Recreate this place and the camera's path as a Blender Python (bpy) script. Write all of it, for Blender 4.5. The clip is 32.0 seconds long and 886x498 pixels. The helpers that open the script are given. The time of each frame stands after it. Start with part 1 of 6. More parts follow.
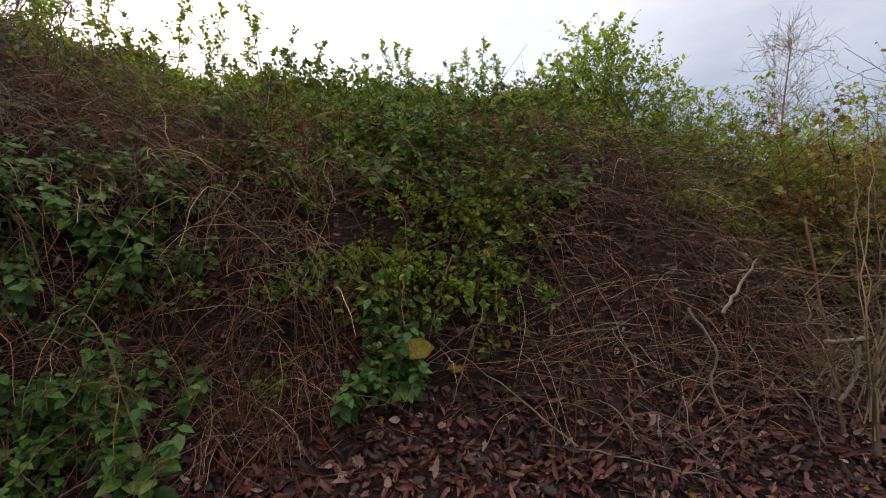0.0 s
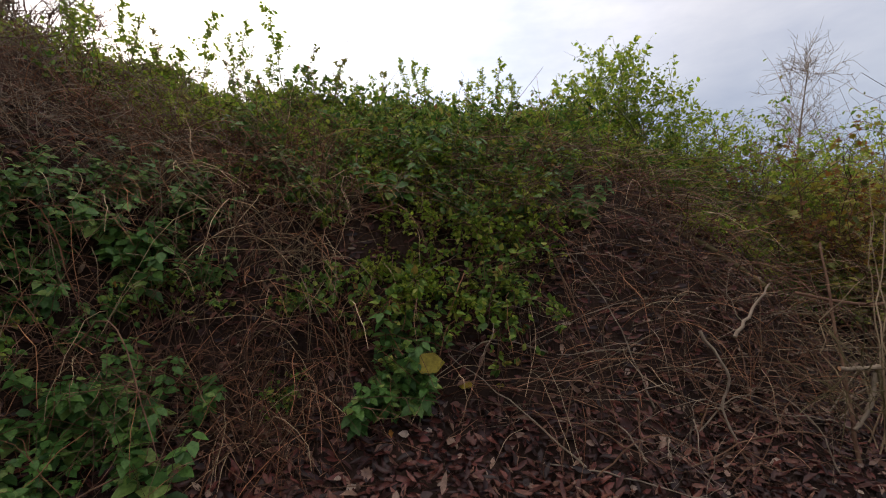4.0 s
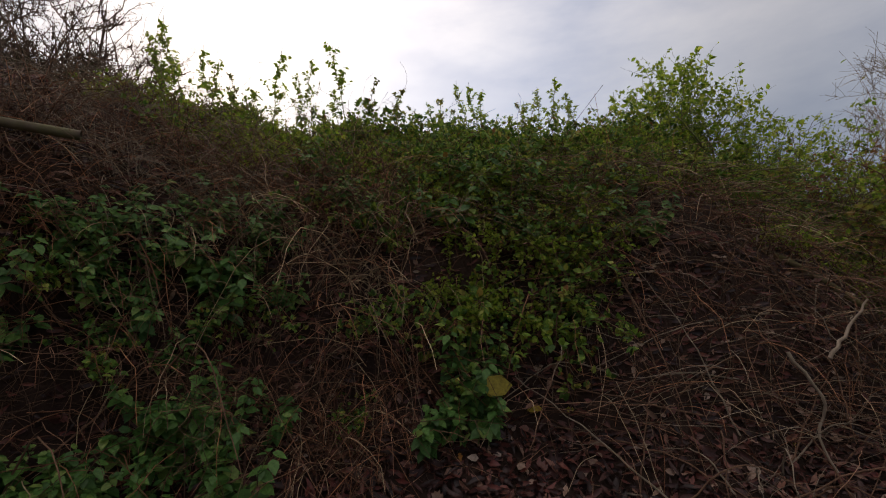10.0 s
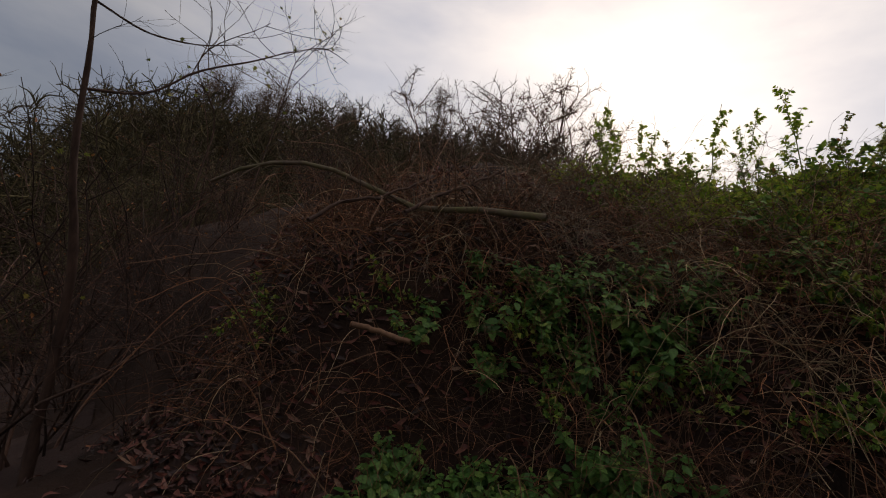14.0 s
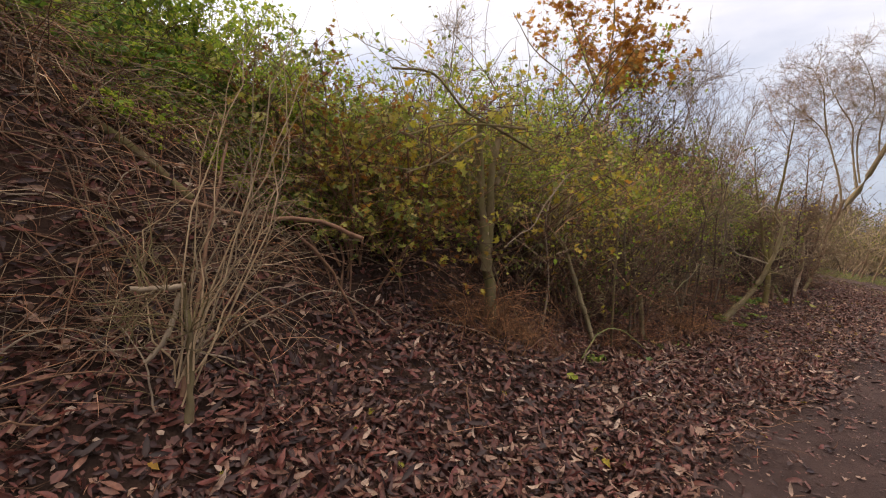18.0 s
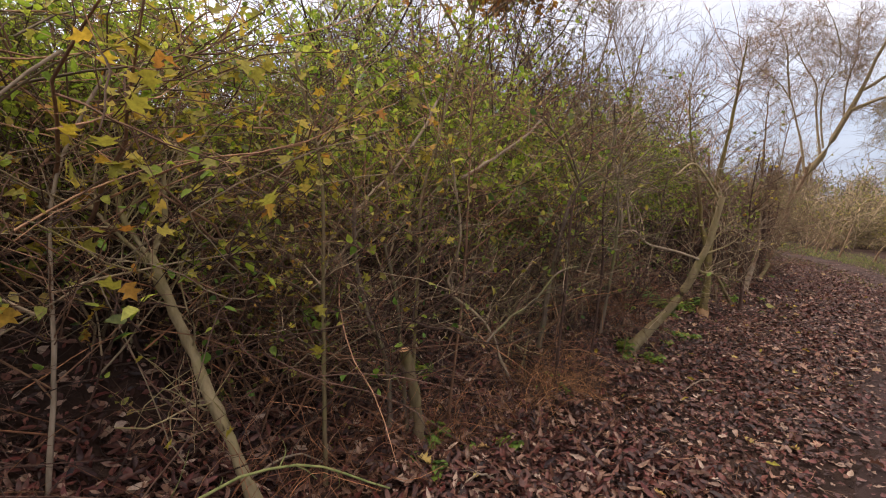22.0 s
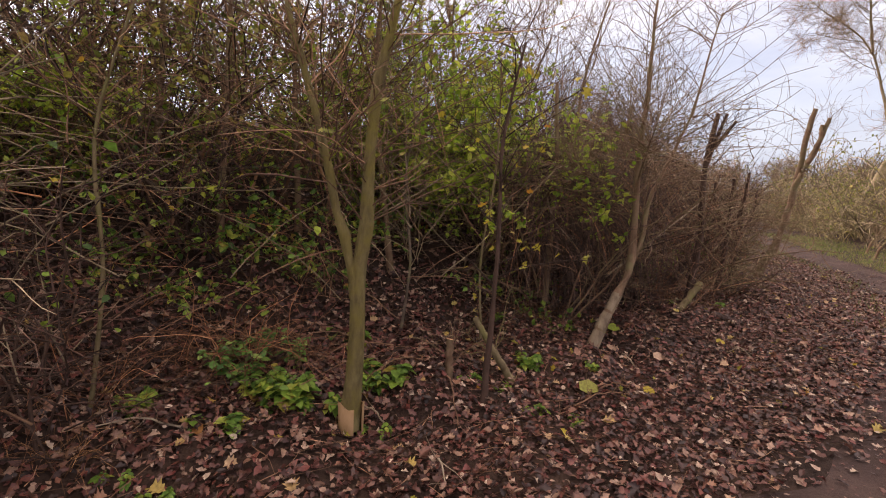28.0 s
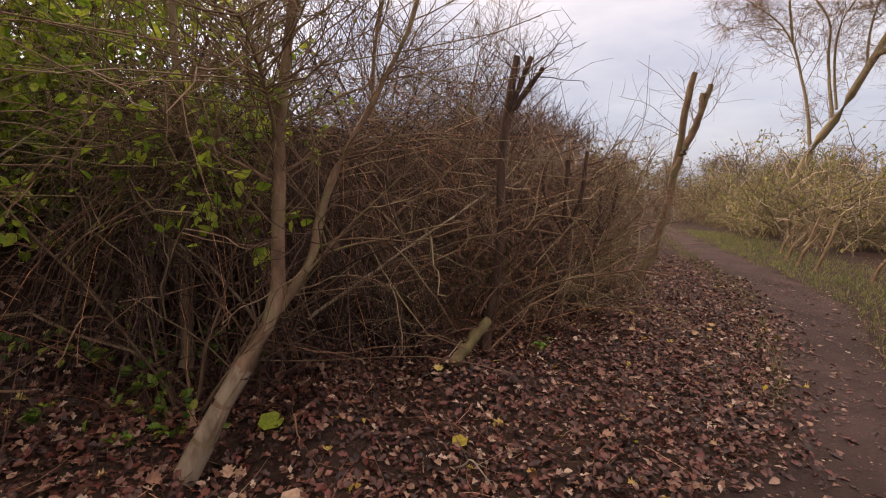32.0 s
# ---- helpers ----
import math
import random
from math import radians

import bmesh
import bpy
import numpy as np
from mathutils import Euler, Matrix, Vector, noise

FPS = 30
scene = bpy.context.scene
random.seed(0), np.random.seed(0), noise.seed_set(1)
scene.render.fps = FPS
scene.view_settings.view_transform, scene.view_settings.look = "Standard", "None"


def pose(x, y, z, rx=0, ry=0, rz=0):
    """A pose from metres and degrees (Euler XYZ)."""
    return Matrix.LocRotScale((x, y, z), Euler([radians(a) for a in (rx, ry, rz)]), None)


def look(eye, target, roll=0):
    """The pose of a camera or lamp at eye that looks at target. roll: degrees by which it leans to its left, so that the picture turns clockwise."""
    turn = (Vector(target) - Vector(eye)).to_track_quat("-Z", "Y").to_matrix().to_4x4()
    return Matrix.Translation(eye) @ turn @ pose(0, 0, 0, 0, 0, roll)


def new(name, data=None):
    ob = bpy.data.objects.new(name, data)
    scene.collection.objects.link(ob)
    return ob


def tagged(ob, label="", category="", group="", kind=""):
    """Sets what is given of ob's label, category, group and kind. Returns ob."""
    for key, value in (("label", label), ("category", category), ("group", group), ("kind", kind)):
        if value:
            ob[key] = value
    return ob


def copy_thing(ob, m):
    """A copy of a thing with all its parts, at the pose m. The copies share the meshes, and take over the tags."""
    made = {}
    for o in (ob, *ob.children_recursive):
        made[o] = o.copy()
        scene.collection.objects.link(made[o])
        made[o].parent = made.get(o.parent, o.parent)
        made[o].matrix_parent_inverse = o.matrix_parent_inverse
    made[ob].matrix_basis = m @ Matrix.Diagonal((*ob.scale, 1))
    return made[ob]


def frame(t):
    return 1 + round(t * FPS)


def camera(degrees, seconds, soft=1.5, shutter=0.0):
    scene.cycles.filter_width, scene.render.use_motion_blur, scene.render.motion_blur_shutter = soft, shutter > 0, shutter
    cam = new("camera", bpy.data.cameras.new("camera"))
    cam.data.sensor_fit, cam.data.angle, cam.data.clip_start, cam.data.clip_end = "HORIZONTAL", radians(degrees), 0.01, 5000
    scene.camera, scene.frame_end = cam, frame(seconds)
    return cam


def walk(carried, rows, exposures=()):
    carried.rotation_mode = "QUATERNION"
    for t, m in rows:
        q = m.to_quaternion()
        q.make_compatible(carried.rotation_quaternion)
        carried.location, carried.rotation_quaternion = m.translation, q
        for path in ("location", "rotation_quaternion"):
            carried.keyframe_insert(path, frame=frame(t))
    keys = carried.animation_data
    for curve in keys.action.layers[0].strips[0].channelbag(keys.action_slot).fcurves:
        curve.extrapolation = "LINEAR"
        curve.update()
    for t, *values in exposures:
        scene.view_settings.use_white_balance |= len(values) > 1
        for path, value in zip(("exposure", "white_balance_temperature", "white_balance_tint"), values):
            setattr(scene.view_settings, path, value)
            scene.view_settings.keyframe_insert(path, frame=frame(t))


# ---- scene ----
cam = camera(85.61, 32.0, soft=1.1)

# seconds, eye, turn to the left of +y, tilt up, lean
STEPS = [
    (0.0, 0.095, -2.961, 1.512, 79.32, 3.16, -1.62),
    (0.5, 0.064, -2.961, 1.510, 78.78, 3.63, -1.78),
    (1.0, 0.052, -2.965, 1.502, 79.34, 3.86, -1.19),
    (1.5, 0.063, -2.988, 1.498, 80.43, 4.19, -0.93),
    (2.0, 0.074, -2.998, 1.502, 80.73, 4.15, -0.56),
    (2.5, 0.082, -2.983, 1.498, 80.31, 4.35, -0.46),
    (3.0, 0.072, -2.977, 1.502, 80.11, 4.31, -0.24),
    (3.5, 0.101, -2.981, 1.510, 80.80, 4.69, -0.16),
    (5.5, 0.154, -2.970, 1.538, 79.36, 6.16, -0.09),
    (6.0, 0.140, -3.006, 1.547, 82.09, 6.67, 0.34),
    (6.5, 0.118, -3.028, 1.552, 85.77, 7.41, 0.99),
    (7.0, 0.110, -3.018, 1.549, 86.22, 7.54, 1.52),
    (7.5, 0.120, -3.043, 1.545, 85.57, 7.69, 1.67),
    (8.0, 0.130, -3.067, 1.540, 86.22, 8.11, 1.94),
    (8.5, 0.127, -3.069, 1.538, 87.15, 8.46, 1.90),
    (9.0, 0.120, -3.065, 1.524, 87.37, 8.09, 1.41),
    (9.5, 0.127, -3.054, 1.526, 87.00, 7.75, 0.50),
    (10.0, 0.151, -3.027, 1.513, 87.25, 7.70, -0.80),
    (10.5, 0.125, -3.008, 1.508, 93.48, 7.19, -1.58),
    (11.0, 0.049, -3.038, 1.544, 104.18, 7.46, -0.48),
    (11.5, 0.031, -3.042, 1.584, 115.38, 8.11, 1.99),
    (12.0, 0.074, -3.009, 1.566, 128.16, 8.51, 5.15),
    (12.5, 0.175, -2.984, 1.569, 134.12, 8.85, 6.78),
    (13.0, 0.243, -2.996, 1.561, 134.36, 9.76, 7.62),
    (13.5, 0.248, -3.006, 1.571, 137.83, 10.34, 8.80),
    (15.5, 0.112, -2.764, 1.492, 105.20, 5.35, 2.95),
    (16.0, 0.058, -2.428, 1.434, 83.22, 0.42, -0.28),
    (16.5, 0.104, -2.057, 1.425, 73.27, 0.60, 4.76),
    (17.0, 0.198, -1.849, 1.413, 63.07, -1.36, 3.40),
    (17.5, 0.378, -1.529, 1.405, 54.35, -2.06, 3.27),
    (18.0, 0.231, -0.988, 1.422, 46.82, -2.74, 2.52),
    (18.5, 0.087, -0.551, 1.455, 43.04, -3.81, 1.04),
    (19.0, 0.000, -0.000, 1.498, 43.00, -4.47, -0.98),
    (19.5, -0.102, 0.526, 1.512, 43.01, -4.41, -0.96),
    (20.0, -0.233, 1.037, 1.570, 41.16, -4.37, -0.06),
    (20.5, -0.236, 1.551, 1.560, 42.03, -4.18, 0.48),
    (21.0, -0.222, 2.039, 1.552, 42.34, -4.75, 1.85),
    (21.5, -0.345, 2.569, 1.570, 40.81, -4.91, 2.59),
    (22.0, -0.379, 2.989, 1.532, 43.69, -5.47, 1.46),
    (22.5, -0.308, 3.434, 1.537, 45.85, -5.83, 0.15),
    (23.0, -0.336, 3.916, 1.520, 41.75, -6.67, 1.57),
    (23.5, -0.325, 4.381, 1.465, 40.71, -8.40, -0.10),
    (24.0, -0.174, 4.792, 1.446, 42.94, -7.71, 0.81),
    (24.5, -0.212, 5.340, 1.413, 43.09, -7.70, 2.41),
    (25.0, -0.175, 5.872, 1.439, 42.64, -5.92, 1.25),
    (25.5, -0.050, 6.502, 1.416, 43.27, -6.57, 1.88),
    (26.0, -0.061, 7.022, 1.380, 43.88, -9.49, 4.83),
    (26.5, 0.044, 7.541, 1.397, 43.30, -8.22, 2.02),
    (28.5, 0.252, 9.370, 1.461, 54.86, -7.17, 2.75),
    (29.0, 0.275, 9.750, 1.464, 56.43, -7.77, 3.11),
    (29.5, 0.188, 10.246, 1.450, 54.51, -9.22, 2.40),
    (30.0, 0.141, 10.705, 1.449, 52.99, -7.69, 1.44),
    (30.5, 0.137, 11.184, 1.421, 54.80, -7.91, 3.14),
    (31.0, 0.035, 11.631, 1.403, 49.26, -7.74, 3.35),
    (31.5, 0.016, 11.987, 1.411, 47.32, -7.11, 0.90),
    (32.0, 0.056, 12.220, 1.426, 47.25, -6.97, 1.56),
]


def step_pose(x, y, z, turn, tilt, lean):
    h, p = radians(turn), radians(tilt)
    ahead = Vector((-math.sin(h) * math.cos(p), math.cos(h) * math.cos(p), math.sin(p)))
    return look((x, y, z), Vector((x, y, z)) + ahead, lean)


# the camera's own brightness and white balance: seconds, stops, kelvin, tint
EXPOSURES = [(0, 0.22, 6650, 14), (3.5, 0.12, 6650, 14), (6, -0.25, 6650, 14), (9, -0.62, 6700, 14), (11, -0.75, 6850, 14), (13, -1.05, 7000, 14), (13.5, -1.05, 7000, 14), (15.5, -0.95, 6700, 13), (16, -0.75, 6600, 12), (16.5, -0.15, 6850, 13), (17, 0.18, 7200, 15), (18, 0.8, 7450, 18), (19, 1.18, 7600, 18), (21, 1.05, 7350, 18), (23, 0.98, 7300, 19), (24.5, 1.22, 7350, 20), (26, 1.0, 7350, 21), (28.5, 1.02, 7600, 22), (30, 1.02, 7650, 22), (31, 0.9, 7850, 23), (32, 0.74, 7950, 23)]
walk(cam, [(s[0], step_pose(*s[1:])) for s in STEPS], EXPOSURES)

# ---------------------------------------------------------------- light: a bright overcast sky, the sun veiled behind the bank
SUN_TURN, SUN_HEIGHT = radians(115), radians(27)
world = bpy.data.worlds.new("overcast")
scene.world = world
world.use_nodes = True
wn, wl = world.node_tree.nodes, world.node_tree.links
wn.clear()
sky = wn.new("ShaderNodeTexSky")
sky.sky_type, sky.sun_disc = "NISHITA", False
sky.sun_elevation, sky.sun_rotation = SUN_HEIGHT, -SUN_TURN
sky.air_density, sky.dust_density, sky.ozone_density = 1.0, 4.0, 1.5
coord = wn.new("ShaderNodeTexCoord")
squash = wn.new("ShaderNodeMapping")
squash.inputs["Scale"].default_value = (1.0, 1.0, 3.0)
cloud = wn.new("ShaderNodeTexNoise")
cloud.inputs["Scale"].default_value, cloud.inputs["Detail"].default_value, cloud.inputs["Roughness"].default_value = 2.3, 6, 0.55
cr = wn.new("ShaderNodeValToRGB")
cr.color_ramp.elements[0].position, cr.color_ramp.elements[0].color = 0.30, (5.3, 5.9, 7.2, 1)
cr.color_ramp.elements[1].position, cr.color_ramp.elements[1].color = 0.70, (10.2, 10.2, 10.3, 1)
mixer = wn.new("ShaderNodeMix")
mixer.data_type = "RGBA"
mixer.inputs[0].default_value = 0.72
bg = wn.new("ShaderNodeBackground")
bg.inputs["Strength"].default_value = 0.095
wo = wn.new("ShaderNodeOutputWorld")
wl.new(coord.outputs["Generated"], squash.inputs[0])
wl.new(squash.outputs[0], cloud.inputs["Vector"])
wl.new(cloud.outputs["Fac"], cr.inputs[0])
wl.new(sky.outputs[0], mixer.inputs[6])
# an overcast sky is brighter overhead than near the horizon
split = wn.new("ShaderNodeSeparateXYZ")
wl.new(coord.outputs["Generated"], split.inputs[0])
rise = wn.new("ShaderNodeMapRange")
rise.inputs[1].default_value, rise.inputs[2].default_value, rise.inputs[3].default_value, rise.inputs[4].default_value = 0.0, 1.0, 0.58, 3.0
square = wn.new("ShaderNodeMath")
square.operation = "MULTIPLY"
wl.new(split.outputs[2], square.inputs[0])
wl.new(split.outputs[2], square.inputs[1])
wl.new(square.outputs[0], rise.inputs[0])
veil = wn.new("ShaderNodeVectorMath")
veil.operation = "SCALE"
wl.new(cr.outputs[0], veil.inputs[0])
# and brightest round the veiled sun
toward = wn.new("ShaderNodeVectorMath")
toward.operation = "DOT_PRODUCT"
toward.inputs[1].default_value = (-math.sin(SUN_TURN) * math.cos(SUN_HEIGHT), math.cos(SUN_TURN) * math.cos(SUN_HEIGHT), math.sin(SUN_HEIGHT))
wl.new(coord.outputs["Generated"], toward.inputs[0])
glow = wn.new("ShaderNodeMapRange")
glow.interpolation_type = "SMOOTHSTEP"
glow.inputs[1].default_value, glow.inputs[2].default_value, glow.inputs[3].default_value, glow.inputs[4].default_value = 0.5, 1.0, 0.0, 1.1
wl.new(toward.outputs["Value"], glow.inputs[0])
both = wn.new("ShaderNodeMath")
both.operation = "ADD"
wl.new(rise.outputs[0], both.inputs[0])
wl.new(glow.outputs[0], both.inputs[1])
wl.new(both.outputs[0], veil.inputs[3])
# thin cloud: cool towards the horizon, warmer overhead
warm = wn.new("ShaderNodeValToRGB")
warm.color_ramp.elements[0].position, warm.color_ramp.elements[0].color = 0.15, (0.83, 0.985, 1.19, 1)
warm.color_ramp.elements[1].position, warm.color_ramp.elements[1].color = 0.75, (1.10, 0.99, 0.87, 1)
wl.new(split.outputs[2], warm.inputs[0])
toned = wn.new("ShaderNodeVectorMath")
toned.operation = "MULTIPLY"
wl.new(veil.outputs[0], toned.inputs[0])
wl.new(warm.outputs[0], toned.inputs[1])
wl.new(toned.outputs[0], mixer.inputs[7])
wl.new(mixer.outputs[2], bg.inputs["Color"])
wl.new(bg.outputs[0], wo.inputs[0])
sun = new("sun", bpy.data.lights.new("sun", "SUN"))
sun.data.energy, sun.data.angle, sun.data.color = 1.5, radians(14), (1.0, 0.93, 0.82)
sun.matrix_basis = look((0, 0, 0), (math.sin(SUN_TURN) * math.cos(SUN_HEIGHT), -math.cos(SUN_TURN) * math.cos(SUN_HEIGHT), -math.sin(SUN_HEIGHT)))

# ---------------------------------------------------------------- materials
def nodes_of(name):
    m = bpy.data.materials.new(name)
    m.use_nodes = True
    m.node_tree.nodes.clear()
    return m, m.node_tree.nodes, m.node_tree.links


def ramp(nd, ln, fac, stops):
    r = nd.new("ShaderNodeValToRGB")
    els = r.color_ramp.elements
    while len(els) < len(stops):
        els.new(0.5)
    for e, (p, c) in zip(els, stops):
        e.position, e.color = p, (*c, 1)
    ln.new(fac, r.inputs[0])
    return r.outputs[0]


def noise_tex(nd, ln, scale, detail=5, rough=0.6, vec=None, stretch=None):
    n = nd.new("ShaderNodeTexNoise")
    n.inputs["Scale"].default_value, n.inputs["Detail"].default_value, n.inputs["Roughness"].default_value = scale, detail, rough
    if vec is None:
        vec = nd.new("ShaderNodeTexCoord").outputs["Object"]
    if stretch:
        mp = nd.new("ShaderNodeMapping")
        mp.inputs["Scale"].default_value = stretch
        ln.new(vec, mp.inputs[0])
        vec = mp.outputs[0]
    ln.new(vec, n.inputs["Vector"])
    return n.outputs["Fac"]


def mix_col(nd, ln, fac, a, b, mode="MIX"):
    m = nd.new("ShaderNodeMix")
    m.data_type, m.blend_type = "RGBA", mode
    for sock, v in ((m.inputs[0], fac), (m.inputs[6], a), (m.inputs[7], b)):
        if isinstance(v, (int, float)):
            sock.default_value = v
        elif isinstance(v, tuple):
            sock.default_value = (*v, 1)
        else:
            ln.new(v, sock)
    return m.outputs[2]


def leaf_mat(name, stops, through_light=0.4, rough=0.55, vein=0.25):
    """A leaf: its colour differs from leaf to leaf, with a blotchy surface, and light shines through it."""
    m, nd, ln = nodes_of(name)
    g = nd.new("ShaderNodeNewGeometry")
    o = nd.new("ShaderNodeObjectInfo")
    add = nd.new("ShaderNodeMath")
    add.operation = "MULTIPLY_ADD"
    ln.new(o.outputs["Random"], add.inputs[0])
    add.inputs[1].default_value = 0.25
    ln.new(g.outputs["Random Per Island"], add.inputs[2])
    fr = nd.new("ShaderNodeMath")
    fr.operation = "FRACT"
    ln.new(add.outputs[0], fr.inputs[0])
    col = ramp(nd, ln, fr.outputs[0], stops)
    blot = noise_tex(nd, ln, 60, 4)
    dark = mix_col(nd, ln, 1.0, col, ramp(nd, ln, blot, [(0.3, (1 - vein * 2, 1 - vein * 2, 1 - vein * 2)), (0.7, (1, 1, 1))]), "MULTIPLY")
    b = nd.new("ShaderNodeBsdfPrincipled")
    b.inputs["Roughness"].default_value = rough
    b.inputs["Specular IOR Level"].default_value = 0.35
    ln.new(dark, b.inputs["Base Color"])
    t = nd.new("ShaderNodeBsdfTranslucent")
    ln.new(dark, t.inputs["Color"])
    mx = nd.new("ShaderNodeMixShader")
    mx.inputs[0].default_value = through_light
    ln.new(b.outputs[0], mx.inputs[1])
    ln.new(t.outputs[0], mx.inputs[2])
    out = nd.new("ShaderNodeOutputMaterial")
    ln.new(mx.outputs[0], out.inputs[0])
    return m


def wood_mat(name, a, b, moss=None, scale=18, rough=0.85, bump=0.4, spread=0.35):
    """Bark or dead stems: streaks along the stem, blotches of lichen, and a shade of its own for each stem."""
    m, nd, ln = nodes_of(name)
    streak = noise_tex(nd, ln, scale, 6, 0.65, stretch=(1, 1, 0.3))
    col = ramp(nd, ln, streak, [(0.3, a), (0.7, b)])
    if moss:
        col = mix_col(nd, ln, ramp(nd, ln, noise_tex(nd, ln, 5, 4), [(0.45, (0, 0, 0)), (0.65, (1, 1, 1))]), col, moss)
    g = nd.new("ShaderNodeNewGeometry")
    var = ramp(nd, ln, g.outputs["Random Per Island"], [(0, (1 - 1.25 * spread,) * 3), (0.5, (1 - .55 * spread,) * 3), (0.82, (1 + .5 * spread,) * 3), (1, (1 + 2.6 * spread,) * 3)])
    col = mix_col(nd, ln, 1.0, col, var, "MULTIPLY")
    p = nd.new("ShaderNodeBsdfPrincipled")
    p.inputs["Roughness"].default_value = rough
    p.inputs["Specular IOR Level"].default_value = 0.25
    ln.new(col, p.inputs["Base Color"])
    bp = nd.new("ShaderNodeBump")
    bp.inputs["Strength"].default_value, bp.inputs["Distance"].default_value = bump, 0.006
    ln.new(noise_tex(nd, ln, scale * 4, 5, 0.7, stretch=(1, 1, 0.35)), bp.inputs["Height"])
    ln.new(bp.outputs[0], p.inputs["Normal"])
    out = nd.new("ShaderNodeOutputMaterial")
    ln.new(p.outputs[0], out.inputs[0])
    return m


def earth_mat(name, stops, fine=40, coarse=1.6, bump=0.8, rough=0.95, second=None):
    m, nd, ln = nodes_of(name)
    c1 = noise_tex(nd, ln, coarse, 6, 0.65)
    c2 = noise_tex(nd, ln, fine, 6, 0.7)
    ad = nd.new("ShaderNodeMath")
    ad.operation = "MULTIPLY_ADD"
    ln.new(c2, ad.inputs[0])
    ad.inputs[1].default_value = 0.6
    ln.new(c1, ad.inputs[2])
    hf = nd.new("ShaderNodeMath")
    hf.operation = "MULTIPLY"
    ln.new(ad.outputs[0], hf.inputs[0])
    hf.inputs[1].default_value = 0.62
    col = ramp(nd, ln, hf.outputs[0], stops)
    if second:
        col = mix_col(nd, ln, ramp(nd, ln, noise_tex(nd, ln, 0.5, 5), second[0]), col, second[1])
    p = nd.new("ShaderNodeBsdfPrincipled")
    p.inputs["Roughness"].default_value = rough
    p.inputs["Specular IOR Level"].default_value = 0.2
    ln.new(col, p.inputs["Base Color"])
    bp = nd.new("ShaderNodeBump")
    bp.inputs["Strength"].default_value, bp.inputs["Distance"].default_value = bump, 0.03
    ln.new(c2, bp.inputs["Height"])
    ln.new(bp.outputs[0], p.inputs["Normal"])
    out = nd.new("ShaderNodeOutputMaterial")
    ln.new(p.outputs[0], out.inputs[0])
    return m


M_SOIL = earth_mat("soil", [(0.3, (0.014, 0.008, 0.006)), (0.5, (0.034, 0.019, 0.014)), (0.72, (0.075, 0.043, 0.031))])
M_PATH = earth_mat("trodden_earth", [(0.3, (0.026, 0.0155, 0.014)), (0.5, (0.055, 0.034, 0.030)), (0.75, (0.115, 0.074, 0.064))], fine=70, coarse=1.3, bump=0.9)
M_LITTER = leaf_mat("fallen_leaves", [(0.0, (0.022, 0.009, 0.009)), (0.3, (0.06, 0.024, 0.021)), (0.5, (0.125, 0.048, 0.036)), (0.66, (0.15, 0.038, 0.033)), (0.8, (0.21, 0.105, 0.072)), (0.93, (0.32, 0.20, 0.145)), (1.0, (0.52, 0.39, 0.30))], 0.12, 0.45)
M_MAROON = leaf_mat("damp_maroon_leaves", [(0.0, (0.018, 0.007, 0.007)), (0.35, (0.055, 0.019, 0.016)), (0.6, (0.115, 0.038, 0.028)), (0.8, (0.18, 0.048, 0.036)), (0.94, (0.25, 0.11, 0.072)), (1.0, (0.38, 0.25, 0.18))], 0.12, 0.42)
M_BROADLEAF = leaf_mat("broad_fallen_leaves", [(0.0, (0.10, 0.04, 0.035)), (0.35, (0.20, 0.085, 0.06)), (0.6, (0.33, 0.17, 0.11)), (0.8, (0.44, 0.28, 0.19)), (0.93, (0.38, 0.24, 0.06)), (1.0, (0.50, 0.40, 0.12))], 0.15, 0.5)
M_NETTLE = leaf_mat("nettle_green", [(0.0, (0.04, 0.11, 0.026)), (0.4, (0.10, 0.235, 0.05)), (0.8, (0.17, 0.33, 0.07)), (1.0, (0.30, 0.40, 0.10))], 0.4, 0.45)
M_BRAMBLE = leaf_mat("bramble_green", [(0.0, (0.05, 0.11, 0.024)), (0.3, (0.12, 0.235, 0.038)), (0.7, (0.23, 0.36, 0.05)), (0.95, (0.40, 0.42, 0.075)), (1.0, (0.30, 0.12, 0.04))], 0.42)
M_LIME = leaf_mat("sunlit_lime_green", [(0.0, (0.15, 0.27, 0.03)), (0.5, (0.34, 0.48, 0.05)), (1.0, (0.56, 0.60, 0.10))], 0.62)
M_YELLOW = leaf_mat("yellowing_leaves", [(0.0, (0.28, 0.28, 0.05)), (0.5, (0.46, 0.39, 0.05)), (0.85, (0.55, 0.41, 0.05)), (1.0, (0.45, 0.18, 0.04))], 0.5)
M_ORANGE = leaf_mat("orange_leaves", [(0.0, (0.36, 0.13, 0.03)), (0.5, (0.55, 0.24, 0.04)), (0.8, (0.60, 0.33, 0.06)), (1.0, (0.38, 0.31, 0.07))], 0.5)
M_RUSSET = leaf_mat("russet_leaves", [(0.0, (0.20, 0.075, 0.035)), (0.5, (0.34, 0.13, 0.05)), (1.0, (0.44, 0.22, 0.07))], 0.35)
M_RUSSETGOLD = leaf_mat("russet_and_gold_leaves", [(0.0, (0.22, 0.08, 0.03)), (0.35, (0.38, 0.17, 0.04)), (0.6, (0.42, 0.34, 0.05)), (1.0, (0.34, 0.38, 0.06))], 0.45)
